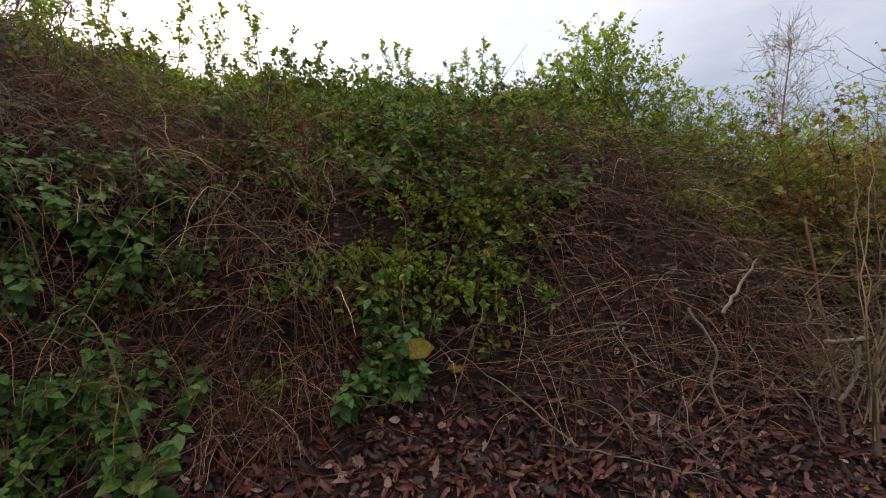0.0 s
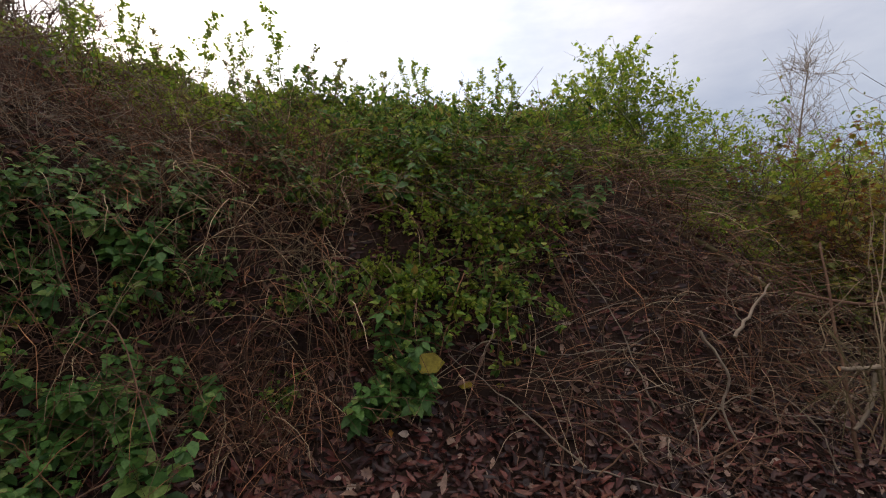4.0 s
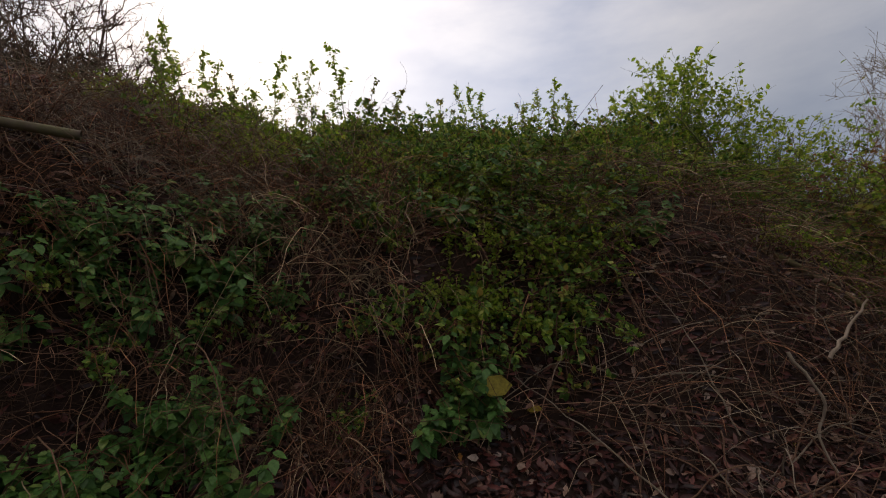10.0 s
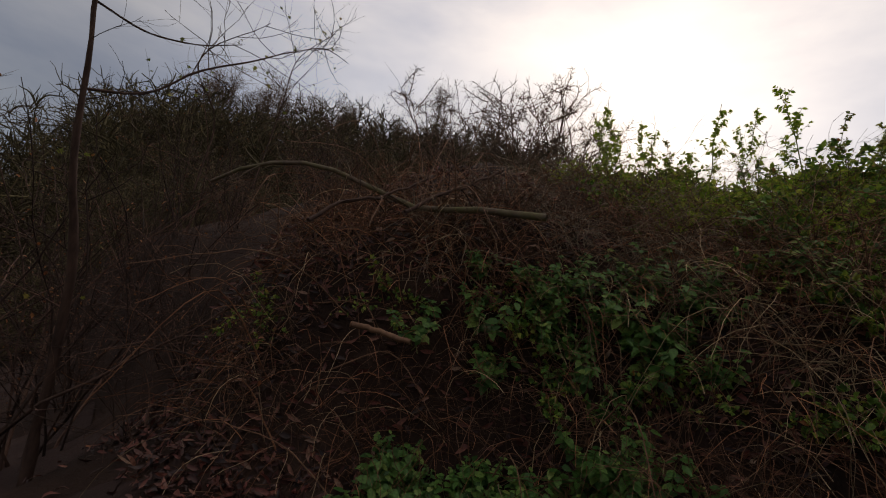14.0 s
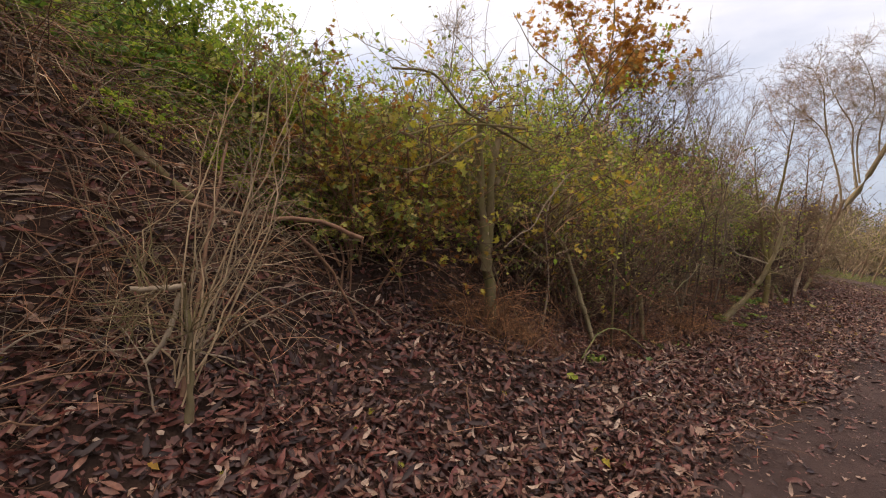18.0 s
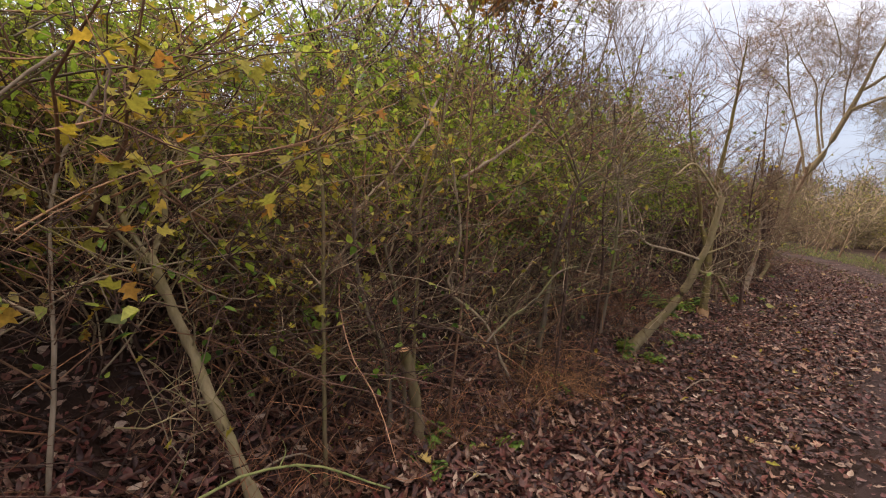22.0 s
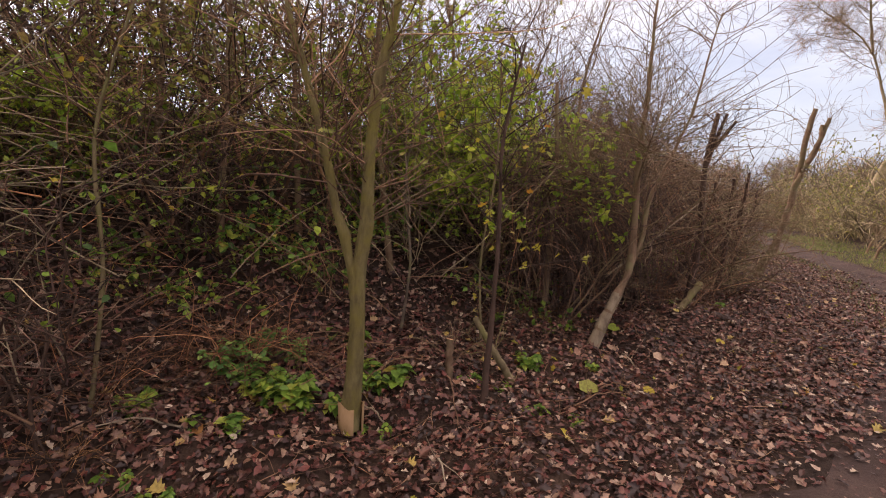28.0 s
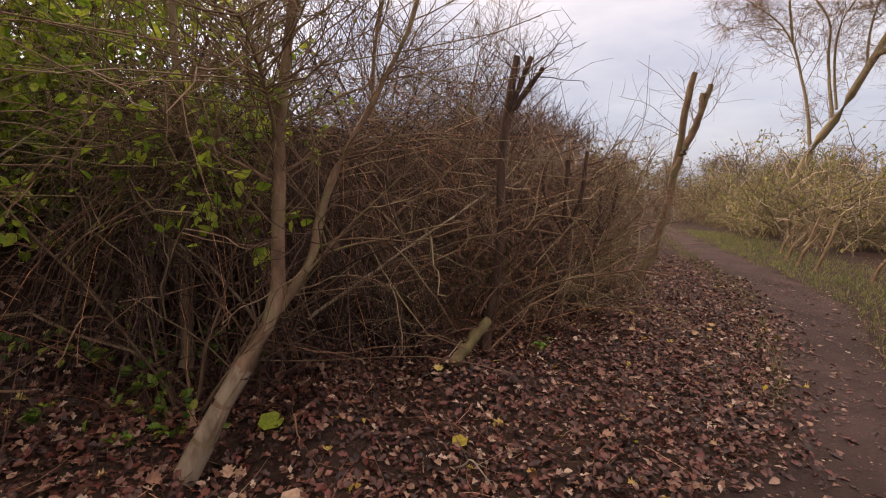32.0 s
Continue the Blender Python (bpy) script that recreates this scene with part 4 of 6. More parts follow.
# ---------------------------------------------------------------- the thicket beside the path
BARE = [shrub(h, 100 + i, "bare twiggy shrub in the thicket beside the path", (M_TWIG, M_PALETWIG, M_HEDGE, M_UMBER)[i], twigs=150, stems=s, apart=i == 3) for i, (h, s) in enumerate(((1.5, 7), (1.9, 9), (1.3, 8), (2.2, 8)))]
LEAFY = [shrub(h, 110 + i, "twiggy shrub with a few yellow-green leaves still on it", M_TWIG, M_YELLOW if i == 1 else M_OLIVELEAF, 520, stems=5, twigs=170) for i, h in enumerate((1.5, 1.9, 2.2))]
x, y, r = scatter(100, -4.8, -2.6, 2.6, 24, 41, lambda x, y, r: (x < -3.8) | (y < 8.8) | (y > 14.5))
sh = np.interp(y, *PATH_L) + .6
plant_out(BARE, [(a + min(s, 0), b, .15, r.uniform(.7, 1.05)) for a, b, s in zip(x, y, sh)], 11, 1.9)
x, y, r = scatter(72, -5.6, -2.8, 2.4, 20, 42, lambda x, y, r: ((x < -4.2) & (y < 11) | (y < 8.5) | (y > 16)) & (r.uniform(0, 1, len(x)) < np.where(y < 9, 1, .35)))
sh = np.interp(y, *PATH_L) + .6
plant_out(LEAFY, [(a + min(s, 0), b, .15, r.uniform(.6, .95)) for a, b, s in zip(x, y, sh)], 12, 2.1)
# umber puts the thicket's inner shade into these bushes' colour
TALL = [shrub(h, 120 + i, "tall bare bush on top of the bank", M_UMBER, stems=9, twigs=300, r0=.014, apart=False) for i, h in enumerate((2.8, 3.4))]
x, y, r = scatter(34, -7.0, -4.2, 6.0, 23, 43)
sh = np.interp(y, *PATH_L) + .6
plant_out(TALL, [(a + min(s, 0), b, .1, r.uniform(.75, 1.1)) for a, b, s in zip(x, y, sh)], 13)
GREENBUSH = [shrub(h, 130 + i, "leafy green bush growing over the bank", M_BARK, M_LIME, 2300, stems=8, twigs=340, leafsize=.06, name="green_bush", apart=False) for i, h in enumerate((1.7, 2.1, 1.9))]
plant_out(GREENBUSH, [(-4.6, 3.4, .2, 1), (-5.0, 4.3, .2, 1.05), (-4.5, 5.2, .2, .95), (-5.2, 6.2, .2, 1), (-4.9, 2.4, .2, .9), (-3.9, 12.5, .1, 1.15), (-4.1, 12.9, .1, 1.2), (-4.4, 12.3, .1, 1.2), (-4.9, 12.4, .1, 1.3), (-4.5, 11.7, .1, 1.2), (-4.6, 13.0, .1, 1.25), (-5.2, 8.0, .2, .9), (-5.6, 10.0, .2, 1), (-5.5, 1.6, .2, .9), (-5.6, 3.2, .2, 1.0), (-6.2, 5.0, .2, 1.1), (-5.0, -.1, .2, .75), (-5.2, 1.0, .2, .85), (-6.0, 7.2, .2, 1.0), (-4.2, 7.0, .2, .9), (-3.9, 3.4, .2, .8), (-3.8, 4.6, .2, .75), (-4.0, 6.0, .2, .8), (-4.3, 8.4, .2, 1.0), (-4.4, 6.6, .2, 1.0), (-4.6, .9, .2, .9), (-4.5, 1.5, .2, .9), (-4.0, .5, .2, .8), (-4.1, 1.1, .2, .9), (-3.9, 1.6, .2, .9), (-4.0, 2.2, .2, .9), (-4.3, .2, .2, .8), (-3.8, 2.8, .2, .9), (-3.9, 3.9, .2, .9), (-3.6, 5.4, .2, .9), (-3.7, 6.6, .2, .9), (-3.8, 7.6, .2, .9)], 14, 2.0)
MAPLES = [shrub(h, 140 + i, l, M_TWIG, m, 520, stems=6, twigs=220, leafsize=.07, name="maple_bush", shape=LOBED, faces=LOBED_F) for i, (h, m, l) in enumerate(((1.6, M_OLIVELEAF, "bush with yellow-green lobed autumn leaves"), (1.5, M_RUSSET, "bush with russet brown autumn leaves"), (1.9, M_YELLOW, "bush with yellow lobed autumn leaves")))]
plant_out(MAPLES, [(-3.3, 1.2, .2, .95), (-3.5, 1.7, .2, 1.0), (-3.9, 1.1, .2, 1), (-3.5, 3.1, .2, 1.0), (-3.4, 4.3, .2, .9), (-3.9, 2.6, .2, 1.05), (-4.4, 1.9, .2, .8), (-4.3, .5, .2, .7)], 15, 1.7)
HIGH = [shrub(h, 190 + i, l, M_TWIG, m, 1500, stems=6, twigs=320, leafsize=.055, name="maple_bush", shape=LOBED, faces=LOBED_F) for i, (h, m, l) in enumerate(((1.9, M_RUSSETGOLD, "tall bush with russet brown autumn leaves"), (1.8, M_OLIVELEAF, "tall bush with yellow-green autumn leaves")))]
plant_out(HIGH, [(-3.1, 1.0, .1, .9), (-3.0, 1.45, .1, .9), (-3.5, 1.9, .1, .85), (-3.45, 1.25, .1, .9)], 25)
BACK = [shrub(h, 195 + i, "tall leafy green bush behind the thicket", M_TWIG, M_LIME if i else M_OLIVELEAF, 950, stems=9, twigs=360, leafsize=.055, name="green_bush", apart=False, r0=.014) for i, h in enumerate((2.6, 2.9))]
plant_out(BACK, [(-5.0, 8.8, .1, 1.1), (-5.4, 9.6, .1, 1.15), (-4.9, 10.5, .1, 1.1), (-5.9, 9.0, .1, 1.2), (-4.5, 9.6, .1, .9), (-6.1, 10.4, .1, 1.2), (-5.4, 7.6, .1, .95), (-4.7, 11.2, .1, 1.05), (-5.4, 11.3, .1, 1.15), (-5.7, 12.2, .1, 1.2), (-5.2, 13.2, .1, 1.15)], 26)
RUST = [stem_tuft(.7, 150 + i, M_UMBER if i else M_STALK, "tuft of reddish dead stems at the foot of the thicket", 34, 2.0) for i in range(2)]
x, y, r = scatter(90, -3.3, -2.35, 1.9, 20, 44, lambda x, y, r: (y < 9) | (x < -2.9))
sh = np.interp(y, *PATH_L) + .6
plant_out(RUST, [(a + min(s, 0), b, .3, r.uniform(.5, 1.2)) for a, b, s in zip(x, y, sh)], 16)
WEEDS = [nettle(h, 160 + i, "small green weed among the fallen leaves", M_BRAMBLE) for i, h in enumerate((.10, .14))]
for w in WEEDS:
    w.name = "green_weed"
    w["group"] = "weeds among the fallen leaves"
x, y, r = scatter(26, -2.9, -1.9, 2.2, 16, 45)
plant_out(WEEDS, [(-2.45, 7.95, .2, .95), (-2.3, 7.85, .2, .85), (-2.05, 7.9, .2, .9), (-2.5, 9.6, .2, 1.1), (-2.7, 9.9, .2, 1.3), (-2.6, 10.6, .2, 1.1), (-2.56, 9.95, .2, 1.4), (-3.3, 10.8, .2, 1.4), (-2.56, 10.74, .2, 1.4), (-2.31, 11.28, .2, .8), (-2.11, 11.37, .2, .6), (-1.77, 11.39, .2, .6), (-1.6, 11.56, .2, .5), (-2.7, 12.6, .2, .6), (-2.95, 12.75, .2, .7), (-3.1, 12.3, .2, .7)] + [(a, b, .2, r.uniform(.5, 1.0)) for a, b in zip(x, y)], 17)

CLUMP = [nettle(h, 165 + i, "leafy green nettle clump under the hedge") for i, h in enumerate((.34, .42))]
plant_out(CLUMP, [(-2.9, 9.87, .2, .85), (-3.1, 9.7, .2, .8), (-3.0, 10.15, .2, .8), (-3.25, 10.0, .2, .7), (-2.7, 10.0, .2, .5)], 27)
x, y, r = scatter(70, -7.0, -3.3, 2.0, 21, 47)
sh = np.interp(y, *PATH_L) + .6
COVER = [bramble(q, 170 + i, M_BRAMBLE, "low bramble covering the bank above the thicket", 1.0) for i, q in enumerate((.5, .6))]
plant_out(COVER, [(a + min(s, 0), b, .4, r.uniform(.8, 1.2)) for a, b, s in zip(x, y, sh)], 20)
TANGLE = []
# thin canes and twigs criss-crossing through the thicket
# shade is put into the colours: umber low down, paler twigs higher up
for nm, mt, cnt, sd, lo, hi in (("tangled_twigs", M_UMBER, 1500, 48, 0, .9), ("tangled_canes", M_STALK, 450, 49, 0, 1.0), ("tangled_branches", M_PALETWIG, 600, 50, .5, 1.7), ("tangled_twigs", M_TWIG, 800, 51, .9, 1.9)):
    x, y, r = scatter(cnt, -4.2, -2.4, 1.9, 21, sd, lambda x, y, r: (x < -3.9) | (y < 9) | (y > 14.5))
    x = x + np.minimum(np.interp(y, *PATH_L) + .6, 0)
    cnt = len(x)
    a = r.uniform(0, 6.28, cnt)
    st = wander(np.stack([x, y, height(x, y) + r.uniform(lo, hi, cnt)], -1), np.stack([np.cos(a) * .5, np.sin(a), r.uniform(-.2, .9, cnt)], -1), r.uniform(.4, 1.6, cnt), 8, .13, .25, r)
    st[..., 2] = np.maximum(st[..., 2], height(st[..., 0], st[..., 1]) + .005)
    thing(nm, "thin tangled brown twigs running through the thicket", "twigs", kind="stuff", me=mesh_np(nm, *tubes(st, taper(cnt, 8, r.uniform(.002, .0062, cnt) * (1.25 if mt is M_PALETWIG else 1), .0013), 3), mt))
    TANGLE.append(st)
# a thick dome of dark dead stems behind the forked tree, bare twiggy growth along it
r = np.random.default_rng(91)
n = 2600
y = r.uniform(12.7, 17.4, n)
x = -3.35 - .35 * smooth(13.0, 15.5, y) + r.normal(0, .28, n) + np.minimum(np.interp(y, *PATH_L) + .6, 0)
top = height(x, y) + r.uniform(.5, 1.0, n) * (1.75 - .35 * smooth(14.0, 17.0, y))
a = r.normal(0, .9, n)
st = wander(np.stack([x, y, top], -1), np.stack([np.cos(a) * .9, np.sin(a), r.uniform(-.1, .7, n)], -1), r.uniform(.6, 1.7, n), 9, .13, 2.6, r)
st[..., 2] = np.maximum(st[..., 2], height(st[..., 0], st[..., 1]) + .01)
st[..., 0] = np.minimum(st[..., 0], -2.35 + np.minimum(np.interp(st[..., 1], *PATH_L) + .6, 0))
# most stems get the umber, so the dome's inner shade lies in the colour
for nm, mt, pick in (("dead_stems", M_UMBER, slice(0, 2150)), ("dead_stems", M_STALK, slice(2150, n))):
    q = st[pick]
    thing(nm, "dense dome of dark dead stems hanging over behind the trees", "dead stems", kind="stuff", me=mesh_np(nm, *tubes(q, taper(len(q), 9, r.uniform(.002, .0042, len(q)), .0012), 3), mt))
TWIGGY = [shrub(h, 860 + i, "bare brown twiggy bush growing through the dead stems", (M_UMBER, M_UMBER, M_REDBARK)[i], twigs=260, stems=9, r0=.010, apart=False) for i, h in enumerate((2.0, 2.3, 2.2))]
x, y, r = scatter(34, -4.1, -2.95, 12.8, 19.0, 93)
sh = np.interp(y, *PATH_L) + .6
plant_out(TWIGGY, [(a + min(s, 0), b, .1, r.uniform(.75, 1.1)) for a, b, s in zip(x, y, sh)], 94)
plant_out([stem_tuft(.8, 180 + i, M_RUST, "russet dead stems piled round the hedge tree", 52, 2.4, r=.003) for i in range(2)], [(-2.3, 5.75, .2, .8), (-2.28, 6.05, .2, .9), (-2.32, 6.35, .2, .95), (-2.3, 6.6, .2, .8), (-2.45, 6.2, .2, 1.0), (-2.35, 5.3, .2, .6), (-2.6, 8.9, .2, .6), (-2.5, 2.3, .2, .9), (-2.6, 2.1, .2, 1.0), (-2.45, 2.5, .2, .9), (-2.75, 2.4, .2, 1.0), (-2.4, 2.15, .2, .8)], 23)

# leaves still hanging on the tangle, greener towards its top
tang = np.concatenate(TANGLE)
for nm, mt, cnt, lo, sd in (("hanging_leaves", M_OLIVELEAF, 3600, 1.05, 52), ("hanging_leaves", M_YELLOW, 500, 1.2, 53), ("hanging_leaves", M_LIME, 3400, 1.15, 54), ("hanging_leaves", M_BRAMBLE, 2400, .55, 56)):
    r = np.random.default_rng(sd)
    p, t, s, _ = along(tang, cnt * 3, .1, 1, r)
    patch = np.sin(1.3 * p[:, 1] + sd) * np.sin(2.1 * p[:, 2] + .9 * p[:, 1]) + .3
    patch = patch + .5 * (mt is M_LIME) * (p[:, 1] < 7.5)
    ok = (p[:, 2] - height(p[:, 0], p[:, 1]) > lo * .6) & (p[:, 2] > lo) & (r.uniform(0, 1, len(p)) < np.clip(1.3 * patch - .05, .05, 1)) & (p[:, 1] < 10.5)
    p, t = p[ok][:cnt], t[ok][:cnt]
    n = len(p)
    thing(nm, "small yellow-green leaves hanging on in the thicket", "leaves", kind="stuff", me=mesh_np(nm, *leaves(p, side_way(t, -.2, .8, r), np.c_[r.normal(0, .7, (n, 2)), np.ones(n)], r.uniform(.025, .065, n), OVATE, LEAF_F, .3, r), mt))
# long arching canes that cross in front of the dark inside
r = np.random.default_rng(55)
n = 130
y = r.uniform(2.2, 20, n)
x = r.uniform(-3.1, -2.4, n) - .5 * band(y, 11, 14.5) + np.minimum(np.interp(y, *PATH_L) + .6, 0)
a = np.where(r.uniform(0, 1, n) < .5, 1.57, -1.57) + r.normal(0, .7, n)
st = wander(np.stack([x, y, height(x, y) + r.uniform(0, 1.1, n)], -1), np.stack([np.cos(a) * .4, np.sin(a), r.uniform(.1, 1.3, n)], -1), r.uniform(1.0, 2.4, n), 12, .10, .7, r)
st[..., 2] = np.maximum(st[..., 2], height(st[..., 0], st[..., 1]) + .01)
st[..., 0] = np.minimum(st[..., 0], -1.95 + np.minimum(np.interp(st[..., 1], *PATH_L) + .6, 0))
# canes whose tips end above 1.2 m take the paler twig colour
for q, ra in zip(st, r.uniform(.0028, .0075, n)):
    c = q[0].copy()
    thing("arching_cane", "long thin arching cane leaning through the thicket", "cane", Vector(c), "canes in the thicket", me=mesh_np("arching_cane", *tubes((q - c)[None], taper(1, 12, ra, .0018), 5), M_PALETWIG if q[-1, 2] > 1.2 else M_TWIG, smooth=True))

# ---------------------------------------------------------------- trees further off
big_tree("birch_tree", "slim bare birch with fine upswept twigs behind the bank", "tree", [(-15.1, 12.9, 2.6), (-14.9, 12.9, 6.6), (-14.5, 13.2, 9.9)], .075, .012, M_GREY, limbs=40, limb_len=2.1, order=2, twigs=900, lo=.12, lift=.4, spread=.75, twig_r=.007, seed=11)
limbed_tree("oak_tree", "young oak with loose orange autumn leaves on the bank",
            [([(-5.3, 8.3, 1.9), (-5.17, 8.33, 3.4), (-5.04, 8.41, 4.38), (-4.94, 8.46, 5.43), (-4.94, 8.46, 6.6)], .05, .01),
             ([(-5.13, 8.35, 3.73), (-5.57, 8.09, 4.58), (-6.3, 7.53, 5.4), (-6.6, 7.2, 6.1)], .022, .007),
             ([(-5.09, 8.37, 3.97), (-4.52, 8.68, 4.52), (-4.0, 8.92, 5.66)], .02, .006),
             ([(-5.06, 8.39, 4.26), (-5.46, 8.16, 5.29), (-5.74, 7.98, 6.14), (-5.92, 7.85, 6.86)], .02, .006),
             ([(-4.96, 8.45, 5.14), (-4.59, 8.64, 5.68), (-4.44, 8.71, 6.57)], .015, .006),
             ([(-5.14, 8.34, 3.6), (-4.9, 8.9, 4.3), (-4.7, 9.4, 5.2)], .016, .005), ([(-5.1, 8.36, 3.9), (-5.5, 8.8, 4.6), (-5.8, 9.2, 5.5)], .016, .005)],
            M_BARK, [(70, 1.1, .3, .7, .007)], (760, .4, .1, .75, .003), M_ORANGE, 2300, .125, 12)
for k, (bx, by, bh) in enumerate(((-4.3, 10.0, 4.3), (-4.5, 10.8, 4.6), (-4.0, 11.6, 4.2), (-4.9, 9.6, 4.5), (-4.6, 12.6, 4.0), (-4.2, 14.0, 3.9), (-4.6, 15.5, 3.8), (-5.0, 17.2, 3.9))):
    z0 = float(height(bx, by))
    big_tree("sapling", "slender bare upright sapling on the bank", "tree", [(bx, by, z0 - .05), (bx + .12 * math.sin(k * 2.1), by + .15 * math.cos(k * 1.7), z0 + bh * .5), (bx + .35 * math.sin(k * 1.3), by + .3 * math.cos(k), z0 + bh * (.85 + .25 * math.sin(k * 3.3)))], .035, .008, M_REDBARK, limbs=11, limb_len=1.9, order=2, twigs=420, leaf=M_OLIVELEAF if k in (0, 3) else None, leaf_n=300 if k in (0, 3) else 0, leafsize=.07, lo=.15, lift=.7, spread=.5, twig_r=.003, seed=700 + k, apart=False)
limbed_tree("willow_tree", "large bare willow with pale leaning trunk and spreading limbs",
            [([(-6.2, 38, .1), (-5.3, 38, 2.0), (-4.6, 38, 3.75), (-4.0, 38, 4.8), (-3.45, 38, 6.1), (-2.84, 38, 7.6), (-2.3, 38, 9.2), (-1.6, 38.1, 11.5), (-1.2, 38, 14)], .22, .025),
             ([(-4.76, 38, 3.8), (-5.02, 38, 5.45), (-5.33, 37.9, 6.7), (-5.72, 37.8, 8.1), (-6.5, 37.6, 9.3), (-7.5, 37.3, 10.2), (-8.2, 37.2, 11.0)], .075, .014),
             ([(-4.1, 38, 4.9), (-4.41, 38.1, 6.66), (-4.53, 38.2, 7.74), (-4.59, 38.3, 8.8), (-5.17, 38.5, 9.9), (-5.7, 38.8, 11.0), (-6.3, 39.2, 12.4)], .075, .014),
             ([(-4.0, 38, 5.2), (-4.26, 37.9, 7.6), (-4.1, 37.7, 8.74), (-3.61, 37.5, 9.6), (-3.75, 37.2, 11.2), (-4.4, 36.8, 12.9)], .055, .014),
             ([(-3.2, 38, 6.7), (-3.3, 38.6, 8.6), (-3.0, 39.2, 10.6), (-3.2, 39.6, 13.0)], .055, .014),
             ([(-2.6, 38, 8.2), (-1.2, 38.4, 9.2), (.4, 38.6, 10.6), (1.6, 38.8, 12.6)], .09, .02),
             ([(-3.0, 38, 7.2), (-1.4, 37.5, 7.7), (.6, 37, 8.0), (2.6, 36.6, 7.6)], .09, .02),
             ([(-5.75, 37.75, 8.2), (-5.9, 37.4, 9.6), (-6.0, 37, 11.0), (-6.6, 36.7, 12.4)], .06, .015)],
            M_WILLOW, [(190, 2.3, .3, .7, .016), (1700, 1.15, .12, .65, .0085)], (9500, .66, .05, .65, .0065), seed=13, fine=M_PINKTWIG)
limbed_tree("bare_tree", "bare tree with drooping branches beyond the path bend",
            [([(3.5, 40, 0), (3.2, 40, 3), (3.0, 39.6, 6), (2.6, 39.4, 9)], .25, .06), ([(3.2, 40, 2.6), (1.8, 39.5, 4.2), (.2, 39, 5.0), (-1.2, 38.6, 4.6)], .10, .03),
             ([(3.0, 39.7, 5.2), (1.6, 39, 6.6), (-.2, 38.5, 7.2), (-1.6, 38, 6.6)], .09, .025), ([(3.1, 39.8, 4.4), (4.6, 39, 6.0), (6.5, 38.5, 6.8)], .1, .03)],
            M_WILLOW, [(90, 2.4, -.1, .7, .022), (700, 1.3, -.2, .65, .011)], (4600, .75, -.35, .6, .007), seed=15)

# wooded hill behind the bank
FOREST = [big_tree("bare_tree", "tall bare tree on the wooded hill", "tree", [(0, 0, 0), (.2, .1, h * .5), (.1, .3, h)], .13, .03, M_FAR, limbs=24, limb_len=h * .34, order=2, twigs=560, lo=.25, lift=.5, spread=.8, twig_r=.012, seed=40 + i, group="trees on the wooded hill", apart=False) for i, h in enumerate((7.6, 9.0, 6.8))]
MULTI = shrub(7.0, 50, "large bare many-stemmed tree on the hill", M_FAR, stems=16, twigs=2600, r0=.05, spread=.3, droop=-.2, thick=4.5, name="many_stemmed_tree", group="trees on the wooded hill", apart=False)
rnd_f = random.Random(4)
for i in range(122):
    turn, d = radians(137 + 47 * rnd_f.random()), rnd_f.uniform(29, 46)
    fx, fy = -d * math.sin(turn), -3 + d * math.cos(turn)
    m = Matrix.Translation((fx, fy, float(height(fx, fy)) - .1)) @ Matrix.Rotation(rnd_f.uniform(0, 6.28), 4, "Z") @ Matrix.Scale(rnd_f.uniform(.5, .85), 4)
    if i < 3:
        FOREST[i].matrix_basis = m
    else:
        copy_thing(FOREST[i % 3], m)
for i, (turn, d, sc) in enumerate(((136.8, 24, 1.3), (131.5, 26, 1.0), (127, 25, 1.1), (123, 26, 1.0))):
    fx, fy = -d * math.sin(radians(turn)), -3 + d * math.cos(radians(turn))
    m = Matrix.Translation((fx, fy, float(height(fx, fy)) - .1)) @ Matrix.Rotation(i * 1.3, 4, "Z") @ Matrix.Scale(sc, 4)
    if i == 0:
        MULTI.matrix_basis = m
    else:
        copy_thing(MULTI, m)
SCRUB = [shrub(2.6, 55 + i, "dense olive-brown scrub below the wood", M_SCRUB, stems=12, twigs=300, r0=.02, spread=.5, droop=0, thick=4.0, name="scrub_bush", group="scrub below the wood", apart=False) for i in range(2)]
for i in range(150):
    turn, d = radians(rnd_f.uniform(126, 184)), rnd_f.uniform(19, 34)
    fx, fy = -d * math.sin(turn), -3 + d * math.cos(turn)
    m = Matrix.Translation((fx, fy, float(height(fx, fy)) - .1)) @ Matrix.Rotation(rnd_f.uniform(0, 6.28), 4, "Z") @ Matrix.Scale(rnd_f.uniform(.8, 1.5), 4)
    if i < 2:
        SCRUB[i].matrix_basis = m
    else:
        copy_thing(SCRUB[i % 2], m)
for k in range(55):
    turn, d = radians(rnd_f.uniform(146, 188)), rnd_f.uniform(9.5, 20)
    fx, fy = -d * math.sin(turn), -3 + d * math.cos(turn)
    copy_thing(SCRUB[k % 2], Matrix.Translation((fx, fy, float(height(fx, fy)) - .1)) @ Matrix.Rotation(k * 1.9, 4, "Z") @ Matrix.Scale(rnd_f.uniform(.3, .6), 4))
